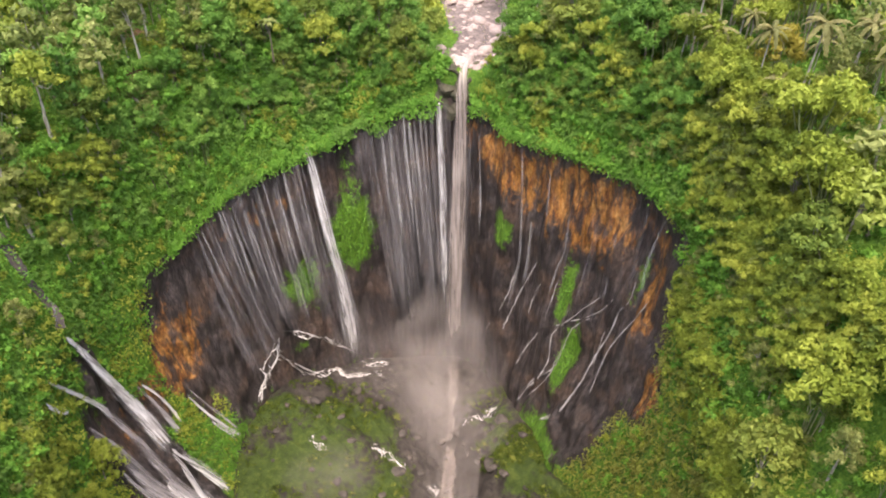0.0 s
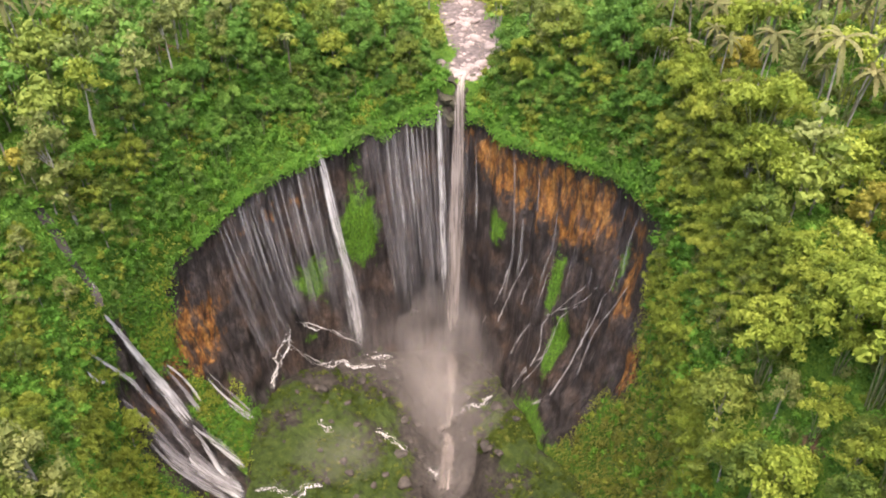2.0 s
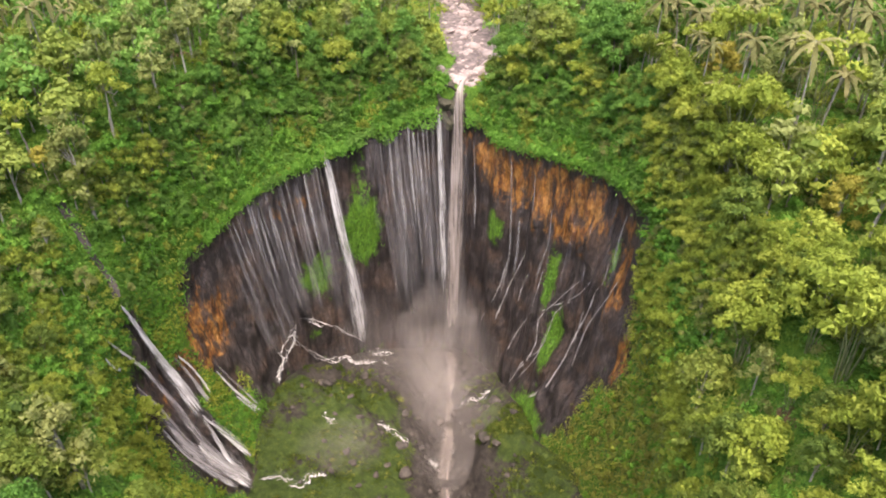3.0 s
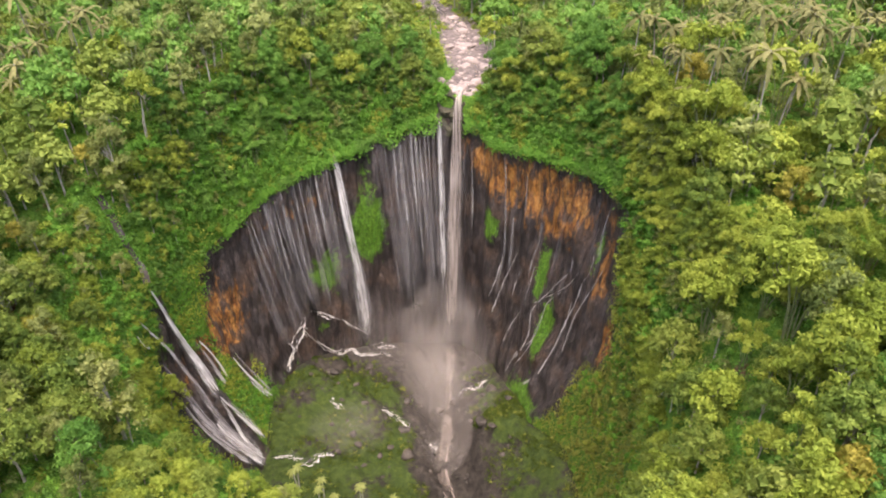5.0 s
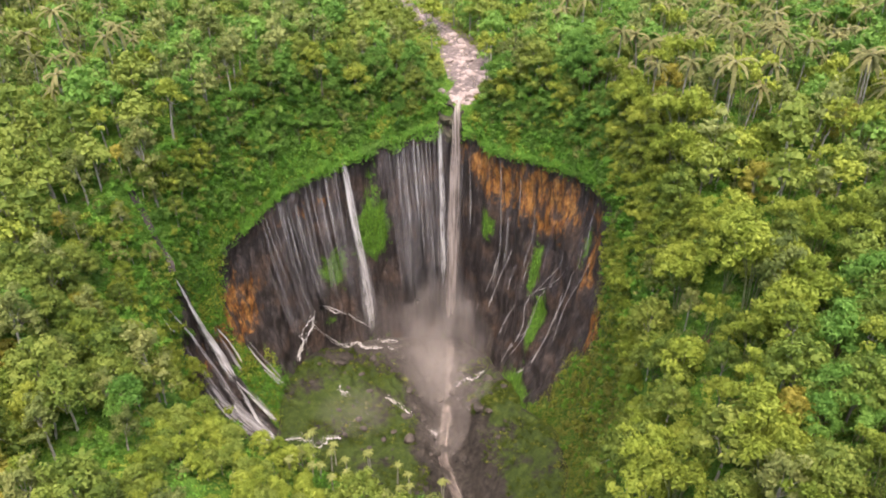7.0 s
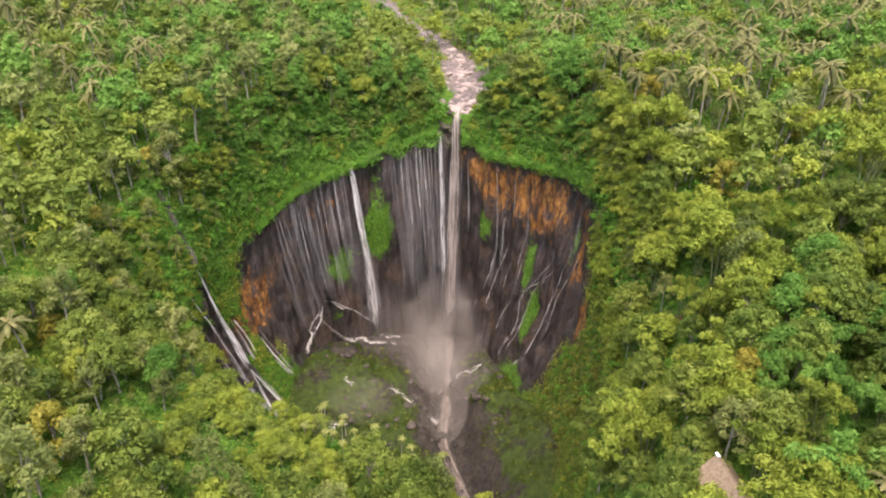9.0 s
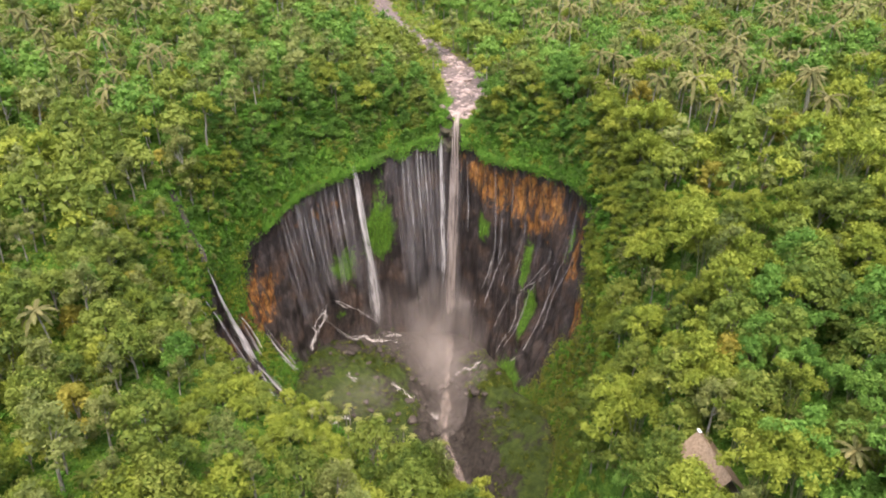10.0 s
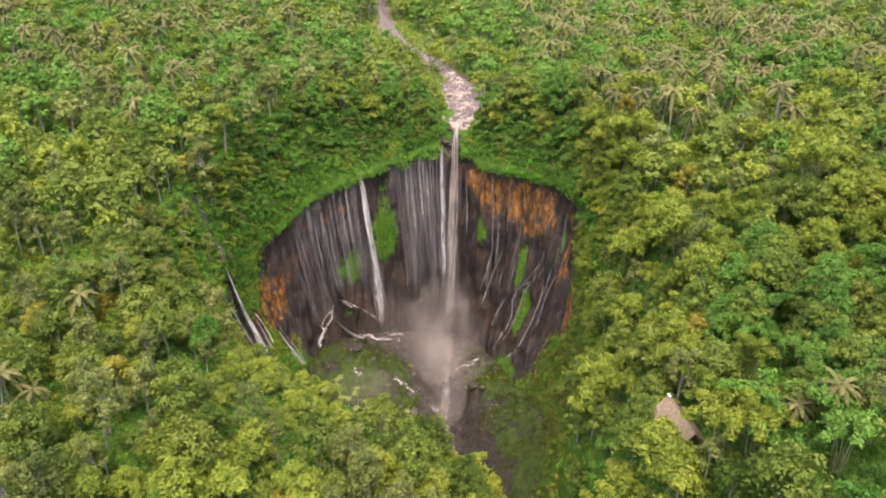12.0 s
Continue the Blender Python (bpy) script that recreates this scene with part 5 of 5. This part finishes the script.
# the rest of the forest: the same trees with fewer leaves, joined
def thin_set(lobes, per, size, fronds, mesh):
    """The kinds of tree again, with fewer and larger leaf sprays."""
    b = lambda seed, h, w, flat=0.5, bare=0.22, k=1.0: broadleaf(seed, h, w, max(4, int(lobes * k)), per, size, flat, bare, 2, 1, mesh)
    return {"mid_a": b(41, 12, 8.5), "mid_b": b(42, 10, 7.5, 0.7), "lime_a": b(43, 10, 8), "lime_b": b(44, 8, 6.5, 0.7, 0.22, 0.8), "blue_a": b(45, 12, 8, 0.3), "blue_b": feathery(46, 11, 9, max(4, lobes // 3), per // 2, size), "bamboo": feathery(47, 12, 9, max(4, lobes // 3), per // 2, size),
            "olive": b(48, 13, 6.5, 0.3, 0.45, 0.8), "slim": b(49, 13, 4.2, 0.7, 0.7, 0.5), "gold": b(50, 9, 6, 0.5, 0.22, 0.8), "palm_a": coconut(51, 12, fronds), "palm_b": coconut(52, 10, fronds, 3.8), "palm_c": coconut(53, 13.5, fronds + 1, 4.2), "banana": rosette(54, 2.6, 8, 3.4)}


THIN, THINNER, THINNEST = thin_set(25, 38, 0.40, 13, (3, 5)), thin_set(17, 26, 0.46, 11, (3, 4)), thin_set(11, 20, 0.62, 9, (3, 4))
SLOT = {"mid": 1, "lime": 2, "blue": 3, "bamboo": 2, "olive": 4, "slim": 2, "gold": 5, "palm": 6, "banana": 1}


def together(b):
    """The arrays of one builder, or of several joined."""
    if not isinstance(b, list):
        return b.arrays()
    got = [x.arrays() for x in b]
    starts = np.cumsum([0] + [len(g[0]) for g in got])
    return (np.concatenate([g[0] for g in got]), np.concatenate([g[1] + n for g, n in zip(got, starts)]), np.concatenate([g[2] for g in got]), np.concatenate([g[3] for g in got]))


def build_forest():
    rng = np.random.default_rng(77)
    V, F, M, T, n = [], [], [], [], 0
    thin = {}
    for k, (w, c) in [(k, v) for k, v in THIN.items()] + [(k + "_mid", v) for k, v in THINNER.items()] + [(k + "_far", v) for k, v in THINNEST.items()]:
        a, b = together(w), together(c)
        thin[k] = (np.concatenate([a[0], b[0]]), np.concatenate([a[1], b[1] + len(a[0])]), np.concatenate([np.full(len(a[2]), 7 if k.startswith(("bamboo", "blue_b")) else 0), np.full(len(b[2]), SLOT[k.split("_")[0]])]), np.concatenate([a[3], b[3]]))
    xs, ys = np.array([m[1] for m in massed]), np.array([m[2] for m in massed])
    zs = upland_z(xs, ys)
    for (key, x, y, size, turn), z in zip(massed, zs):
        v, f, m, t = thin[key + "_far" if y > 215 or y < -34 else key + "_mid" if y > 66 else key]
        c, s = math.cos(radians(turn)) * size, math.sin(radians(turn)) * size
        V.append(np.stack([x + c * v[:, 0] - s * v[:, 1], y + s * v[:, 0] + c * v[:, 1], z + size * v[:, 2]], -1))
        F.append(f + n)
        M.append(m)
        T.append(np.clip(t + rng.normal(-0.10 if y > 110 and abs(x) > 30 else 0.0, 0.22), 0, 1))
        n += len(v)
    ob = mesh_object("forest", np.concatenate(V), np.concatenate(F), [BARK, LEAF_MID, LEAF_LIME, LEAF_BLUE, LEAF_OLIVE, LEAF_GOLD, LEAF_PALM, CULM], False, {"tint": np.concatenate(T)}, np.concatenate(M))
    return tagged(ob, "dense mixed jungle of green trees and palms", "forest", kind="stuff")


forest = build_forest()


# low growth: shrubs, ferns and creepers on the banks, the ground and the cliff's edge
def slope_normals(x, y):
    e = 0.5
    z = upland_z(x, y)
    nrm = np.stack([-(upland_z(x + e, y) - z) / e, -(upland_z(x, y + e) - z) / e, np.ones_like(x)], -1)
    return z, nrm / np.linalg.norm(nrm, axis=1, keepdims=True)


def wall_out(d, rise=0.6):
    return np.stack([-np.sin(np.radians(d)), -np.cos(np.radians(d)), np.full(np.shape(d), rise)], -1)


def on_bank(d, s):
    """Places on the steep bank above the rim: s from 0 at the rim to 1 at its top."""
    rr, br = around(RIM_R, d), around(BANK_R, d)
    q = rr + (br - rr) * s
    return MIDDLE[0] + q * np.sin(np.radians(d)), MIDDLE[1] + q * np.cos(np.radians(d))


def build_undergrowth():
    rng = np.random.default_rng(91)
    b = Builder()
    # weeds under and between the trees
    x, y, r_ = grove(1.7, -125, 130, 0, 205, 92)
    orim, obank, r, deg = on_upland(x, y)
    scar = sum(np.exp(-(((x - sx) ** 2 + (y - sy) ** 2) / (sr * sr))) for sx, sy, sr in SCARS)
    keep = (orim > -0.2) & (from_stream(x, y) > 6.0) & (r < 118) & (scar < 0.4)
    x, y = x[keep], y[keep]
    z, nrm = slope_normals(x, y)
    patch, patch2 = waves(x, y, 22, 93), waves(x, y, 30, 94)
    patch = np.where(np.hypot(x + 6, y - 182) < 15, 1.5, patch)
    for slot, lo, hi in ((2, 0.35, 9), (1, -0.35, 0.35), (3, -9, -0.35)):
        k = (patch > lo) & (patch <= hi)
        n = k.sum()
        for rep in range(4):
            at = np.stack([x[k], y[k], z[k]], -1) + rng.normal(0, 0.6, (n, 3)) * (1, 1, 0.2) + nrm[k] * rng.uniform(0.1, 1.1, (n, 1))
            leaves(b, at, nrm[k], 0.36, rng, slot, np.clip(0.45 + 0.2 * patch2[k] + rng.normal(0, 0.06, n), 0, 1), 0.4)
    # bushes that fill the gaps between the trees
    gx, gy, r_ = grove(3.6, -110, 110, -20, 150, 111)
    orim, obank, r, deg = on_upland(gx, gy)
    ok = (orim > 1.0) & ((obank > -2) | (np.abs(deg) > 92)) & in_view(gx, gy) & (from_stream(gx, gy) > 8)
    for cx, cy, cr in CLEAR[:9]:
        ok &= np.hypot(gx - cx, gy - cy) > cr
    gx, gy = gx[ok], gy[ok]
    gz, tone = upland_z(gx, gy), waves(gx, gy, 16, 112)
    for i in range(len(gx)):
        slot = (3 if tone[i] < -0.35 else 1 if tone[i] < 0.2 else 2) if rng.random() < 0.7 else 6
        tint, big = rng.normal(0.42, 0.13), rng.uniform(0.8, 1.7)
        for c in range(2):
            rad = big * rng.uniform(0.6, 0.95)
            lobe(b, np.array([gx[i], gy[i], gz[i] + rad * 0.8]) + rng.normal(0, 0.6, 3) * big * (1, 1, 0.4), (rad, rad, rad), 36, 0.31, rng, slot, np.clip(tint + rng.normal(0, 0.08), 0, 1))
    # creepers on the steep banks
    d, s = rng.uniform(-128, 128, 12000), rng.uniform(-0.05, 1, 12000)
    x, y = on_bank(d, s)
    ok = from_stream(x, y) > 4.5
    x, y, d, s = x[ok], y[ok], d[ok], s[ok]
    z = upland_z(x, y) - np.clip(-s, 0, 1) * 30
    inw = wall_out(d, 0.7)
    patch = waves(d * 1.2, z, 20, 95)
    for slot, lo, hi in ((2, 0.6, 9), (1, -0.25, 0.6), (3, -9, -0.25)):
        k = (patch > lo) & (patch <= hi)
        for rep in range(4):
            at = np.stack([x[k], y[k], z[k]], -1) + rng.normal(0, 0.6, (k.sum(), 3)) + inw[k] * rng.uniform(0.1, 0.8, (k.sum(), 1))
            leaves(b, at, inw[k], 0.32, rng, slot, np.clip(0.42 + 0.2 * patch[k] + rng.normal(0, 0.08, k.sum()), 0, 1), 0.4)
    # rounded shrubs and hanging drapery over the banks, each of several clumps
    d = -130 + 260 * ((np.arange(1700) * 0.61803) % 1.0)
    s = 0.02 + 1.13 * rng.uniform(0.0, 1.0, 1700) ** 1.15
    x, y = on_bank(d, s)
    z, nrm = slope_normals(x, y)
    far_from = from_stream(x, y)
    drift = waves(d * 0.8, z, 18, 101)
    for i in range(len(d)):
        if far_from[i] < 5.0 or (-102 < d[i] < -96.5 and s[i] < 0.9):
            continue
        big = rng.uniform(0.7, 1.7) * (0.8 if s[i] < 0.2 else 1.15)
        slot = (3 if drift[i] < -0.3 else 1 if drift[i] < 0.5 else 2) if rng.random() < 0.85 else int(rng.choice([1, 2, 3, 6]))
        tint = rng.normal(0.48, 0.12)
        tall = 1.45 if s[i] < 0.3 and abs(d[i]) < 92 else 0.9
        for c in range(4):
            rad = big * rng.uniform(0.45, 0.8)
            at = np.array([x[i], y[i], z[i]]) + nrm[i] * big * rng.uniform(0.25, 0.9) + rng.normal(0, 0.55, 3) * big
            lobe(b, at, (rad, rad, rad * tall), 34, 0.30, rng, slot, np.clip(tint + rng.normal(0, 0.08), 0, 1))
    # ragged cushions that hang over the rim
    for k in range(420):
        d = float(rng.uniform(-80, 96))
        fall = float(waves(np.array(d * 0.5), np.array(0.0), 7, 131))
        if fall < -0.25 or abs(d - 6) < 5.5 or abs(d + 40) < 1.5:
            continue
        x, y, z = (float(c) for c in cliff_point(np.array(d), np.array(1.0)))
        rad = rng.uniform(0.5, 1.1)
        at = np.array([x, y, z]) + wall_out(np.array(d), 0.0) * rng.uniform(-1.2, 0.7) + (0, 0, rng.uniform(-0.6 - 1.6 * max(fall, 0), 1.4))
        lobe(b, at, (rad, rad, rad * rng.uniform(1.0, 1.9)), 34, 0.30, rng, int(rng.choice([1, 3, 3, 2])), np.clip(rng.normal(0.45, 0.14), 0, 1))
    # the meadow along the upper stream
    x, y = rng.uniform(-60, 14, 9000), rng.uniform(196, 330, 9000)
    near = from_stream(x, y)
    ok = (near > 3.5) & (near < 18)
    x, y = x[ok], y[ok]
    z, tone = upland_z(x, y), waves(x, y, 12, 132)
    for rep in range(3):
        leaves(b, np.stack([x, y, z], -1) + rng.normal(0, 0.8, (len(x), 3)) * (1, 1, 0.3) + (0, 0, 0.4), np.tile((0.0, -0.3, 1.0), (len(x), 1)), 0.55, rng, 2 if rep else 6, np.clip(0.45 + 0.25 * tone, 0, 1), 0.5)
    for i in range(0, len(x), 9):
        rad = rng.uniform(0.6, 1.6)
        lobe(b, np.array([x[i], y[i], z[i] + 0.4 * rad]), (rad, rad, rad * 0.8), 26, 0.42, rng, int(rng.choice([1, 2, 6])), np.clip(rng.normal(0.45, 0.15), 0, 1))
    # creepers over the overgrown side walls, and hanging over the rim
    d, u = np.concatenate([rng.uniform(95, 178, 11000), rng.uniform(-180, -109, 7000), rng.uniform(-97, -75, 2600), rng.uniform(-76, 92, 5200)]), rng.uniform(0, 1.02, 25800)
    hang = np.clip(0.975 + 0.03 * waves(d * 0.6, d * 0, 9, 96), 0.90, 0.995)
    front = (d > -76) & (d < 92)
    u[front] = hang[front] + (1.02 - hang[front]) * u[front]
    keep = (front | (wall_moss(d, u) > 0.45)) & (np.abs(d - 6) > 5)
    d, u = d[keep], np.minimum(u[keep], 1.0)
    x, y, z = cliff_point(d, u)
    inw = wall_out(d)
    patch = np.where((d > -76) & (d < 92), np.minimum(waves(d * 0.9, z, 16, 97), 0.1), waves(d * 0.9, z, 16, 97))
    patch = np.where((d > 93) & (u < 0.74 + 0.1 * patch), 20, np.where((d > 90) | (d < -105), patch + 0.5, patch))
    for slot, lo, hi in ((4, 10, 30), (2, 0.15, 9), (1, -0.4, 0.15), (3, -9, -0.4)):
        k = (patch > lo) & (patch <= hi)
        for rep in range(3):
            at = np.stack([x[k], y[k], z[k]], -1) + rng.normal(0, 0.6, (k.sum(), 3)) + inw[k] * rng.uniform(0.1, 1.1, (k.sum(), 1))
            leaves(b, at, inw[k], 0.32, rng, slot, np.clip(0.5 + 0.2 * np.minimum(patch[k], 1) * (patch[k] < 10) + rng.normal(0, 0.08, k.sum()), 0, 1), 0.4)
    # shrubs that bulge from the overgrown walls
    for k in range(1500):
        d = float(rng.uniform(98, 162)) if k % 2 else float(rng.uniform(-168, -106))
        u = float(rng.uniform(0.0, 1.0)) ** 0.6
        if float(wall_moss(np.array(d), u)) < 0.6:
            continue
        x, y, z = (float(c) for c in cliff_point(np.array(d), np.array(u)))
        rad = rng.uniform(0.6, 1.6)
        low = u < 0.78 and d > 0
        rad *= 0.6 if low else 1.0
        slot = int(rng.choice([4, 1, 1, 2])) if low else int(rng.choice([1, 2, 2, 2]))
        for c in range(2):
            at = np.array([x, y, z]) + wall_out(np.array(d), 0.5) * rad * 0.6 + rng.normal(0, 0.5, 3) * rad
            lobe(b, at, (rad, rad, rad * (0.8 if not low else 1.2)), 36, 0.30, rng, slot, np.clip(rng.normal(0.5, 0.15), 0, 1))
    # small shrubs on the mossy parts of the western wall
    for k in range(1400):
        d, u = float(rng.uniform(-108, -72)), float(rng.uniform(0.02, 0.98))
        if float(wall_moss(np.array(d), u)) + 0.35 * float(waves(np.array(d * 1.0), np.array(u * 50.0), 9, 102)) < 0.62:
            continue
        x, y, z = (float(c) for c in cliff_point(np.array(d), np.array(u)))
        rad = rng.uniform(0.45, 1.3)
        lobe(b, np.array([x, y, z]) + wall_out(np.array(d), 0.4) * 0.3, (rad, rad, rad * 0.8), 30, 0.24, rng, int(rng.choice([1, 1, 2])), np.clip(rng.normal(0.45, 0.15), 0, 1))
    # herbs on the mossy patches of the wall
    d, u = rng.uniform(-60, 92, 26000), rng.uniform(0.03, 0.95, 26000)
    keep = wall_moss(d, u) + 0.3 * waves(d * 1.0, u * 60, 6, 103) > 0.72
    d, u = d[keep], u[keep]
    x, y, z = cliff_point(d, u)
    inw = wall_out(d)
    for rep in range(2):
        at = np.stack([x, y, z], -1) + rng.normal(0, 0.4, (len(d), 3)) + inw * rng.uniform(0.2, 0.8, (len(d), 1))
        leaves(b, at, inw, 0.20, rng, 1, np.clip(rng.normal(0.5, 0.12, len(d)), 0, 1), 0.4)
    # moss cushions, herbs and low bushes on the ravine floor
    d, q = rng.uniform(-180, 180, 9000), np.sqrt(rng.uniform(0.02, 1, 9000))
    rr = np.minimum(around(FOOT_R, d), 60) * q
    x, y = MIDDLE[0] + rr * np.sin(np.radians(d)), MIDDLE[1] + rr * np.cos(np.radians(d))
    keep = (np.abs(x - 2 - (104 - y) * 0.16) > 8) & (y < 132) & (waves(x, y, 18, 98) + 0.4 * waves(x, y, 5, 89) > 0.0)
    x, y = x[keep], y[keep]
    z = flat_z(x, y)
    for rep in range(2):
        at = np.stack([x, y, z], -1) + rng.normal(0, 0.5, (len(x), 3)) * (1, 1, 0.15) + (0, 0, 0.2)
        leaves(b, at, np.tile((0.0, 0.0, 1.0), (len(x), 1)), 0.36, rng, 5, np.clip(0.45 + 0.3 * waves(x, y, 8, 99), 0, 1), 0.4)
    for i in range(0, len(x), 5):
        rad = rng.uniform(0.3, 1.0)
        lobe(b, np.array([x[i], y[i], z[i] + 0.1]), (rad, rad, rad * 0.6), 22, 0.24, rng, int(rng.choice([5, 5, 4, 5])), np.clip(rng.normal(0.40, 0.15), 0, 1))
    v, f, m, t = b.arrays()
    ob = mesh_object("undergrowth", v, f, [BARK, LEAF_BANK, LEAF_LIME, LEAF_BLUE, LEAF_VINE, LEAF_MOSS, LEAF_OLIVE], False, {"tint": t}, m)
    return tagged(ob, "low ferns, shrubs and creepers covering the slopes", "undergrowth", kind="stuff")


undergrowth = build_undergrowth()


# ---- huts and odd things among the trees ----
def part(name, bm, material, parent, label=""):
    me = bpy.data.meshes.new(name)
    bm.to_mesh(me)
    bm.free()
    me.materials.append(material)
    ob = new(name, me)
    ob.parent = parent
    return tagged(ob, label)


def slab(bm, size, m):
    geom = bmesh.ops.create_cube(bm, size=1.0, matrix=m @ Matrix.Diagonal((*size, 1)))
    bmesh.ops.bevel(bm, geom=[e for e in bm.edges if e.verts[0] in geom["verts"]], offset=0.02, segments=1, affect="EDGES")


def hut(x, y, z, turn, length, depth, high, rise, roof_mat, label):
    """A small gabled shelter: posts, plank walls, two roof sheets and a ridge cap."""
    top = tagged(new("hut"), label, "hut", "huts")
    top.matrix_basis = pose(x, y, z, 0, 0, turn)
    for sx in (-1, 1):
        for sy in (-1, 1):
            bm = bmesh.new()
            slab(bm, (0.16, 0.16, high + 2), pose(sx * length * 0.46, sy * depth * 0.44, high / 2 - 1))
            part("post", bm, BARK_DARK, top)
    for sy in (-1, 1):
        bm = bmesh.new()
        slab(bm, (length * 0.9, 0.08, high * 0.9), pose(0, sy * depth * 0.44, high * 0.45))
        part("wall_panel", bm, BARK, top)
    half = depth * 0.62
    slope = math.atan2(rise, half)
    for sy in (-1, 1):
        bm = bmesh.new()
        slab(bm, (length, half / math.cos(slope), 0.10), pose(0, sy * half / 2, high + rise / 2, -sy * math.degrees(slope)))
        part("roof_sheet", bm, roof_mat, top)
    bm = bmesh.new()
    slab(bm, (length * 1.02, 0.2, 0.1), pose(0, 0, high + rise + 0.06))
    part("ridge_cap", bm, THATCH, top)
    bm = bmesh.new()
    slab(bm, (0.9, 0.5, 0.12), pose(-length * 0.48, 0, high + rise + 0.18))
    part("finial", bm, WHITE_SHEET, top, "pale tin cap at the ridge's end")
    return top


hut(40.4, -2.7, 79.2, -81.9, 10.4, 5.0, 3.0, 3.0, THATCH, "tan thatched gable hut half hidden by bamboo")
hut(50.0, 189.0, float(upland_z(np.array(50.0), np.array(189.0))), 15, 7.5, 6.0, 3.4, 1.6, ROOF_RED, "small hut with a faded red roof among palms")
yard = hut(-74.6, 64.6, float(upland_z(np.array(-74.6), np.array(64.6))), 40, 3.4, 3.0, 2.0, 0.8, THATCH, "small weathered hut with a tan roof on bare soil")


def sheet_of_tin(x, y, turn):
    ob = tagged(new("tin_sheet"), "white tin sheet lying beside the small hut", "tin sheet")
    ob.matrix_basis = pose(x, y, float(upland_z(np.array(x), np.array(y))) + 1.3, 25, 0, turn)
    for k in range(6):
        bm = bmesh.new()
        slab(bm, (0.34, 1.6, 0.03), pose(-0.85 + 0.34 * k, 0, 0.02 * (k % 2)))
        part("strip", bm, WHITE_SHEET, ob)


sheet_of_tin(-76.8, 65.2, 20)

# withered palm among the near trees, a bare leaning stem, and wide-leaved plants on the near knoll
dead = tree_thing("withered_palm", rosette(71, 7.5, 10, 3.0), LEAF_DRY, BARK, "withered tan palm with drooping dead fronds", "palm", "")
dead.matrix_basis = pose(-63.0, 32.5, float(upland_z(np.array(-63.0), np.array(32.5))), 6, 0, 30)
spiky = tree_thing("spiky_palm", rosette(72, 7.0, 22, 2.2), LEAF_OLIVE, BARK_DARK, "spiky fan-leaved palm above the cliff", "palm", "")
spiky.matrix_basis = pose(-33.9, 137.5, 97.5)
for x, y, h, lean in ((-90.3, 100.8, 8.0, 7), (-62.0, 26.5, 6.0, 9), (14.2, 158.5, 12.0, -3)):
    stem = tagged(new("bare_trunk"), "bare pale dead trunk standing among shrubs", "tree", "dead trunks")
    stem.matrix_basis = pose(x, y, float(upland_z(np.array(x), np.array(y))), 0, lean, 0)
    b = Builder()
    tube(b, [(0, 0, -1.5), (0.1, 0, h * 0.4), (0, 0.1, h * 0.8), (0.15, 0.1, h)], [0.26, 0.2, 0.16, 0.06], 7, 0)
    tube(b, [(0, 0.1, h * 0.7), (0.6, 0.3, h * 0.85), (0.9, 0.5, h * 0.98)], [0.08, 0.05, 0.02], 5, 0)
    v, f, m, t_ = b.arrays()
    mesh_object("trunk", v, f, [BARK], True, {"tint": t_}, None, stem)
rng = np.random.default_rng(83)
PAPAYA = None
for k in range(44):
    x, y = rng.uniform(-28, 6), rng.uniform(33, 55)
    z = float(upland_z(np.array(x), np.array(y)))
    m = pose(x, y, z, rng.uniform(-8, 8), 0, rng.uniform(0, 360))
    if PAPAYA is None:
        PAPAYA = tree_thing("wide_leaved_plant", rosette(73, 5.0, 13, 1.3), LEAF_PALE, BARK, "pale yellow-green star of broad leaves on a thin stem", "plant", "wide-leaved plants")
        PAPAYA.matrix_basis = m
    else:
        copy_thing(PAPAYA, m)
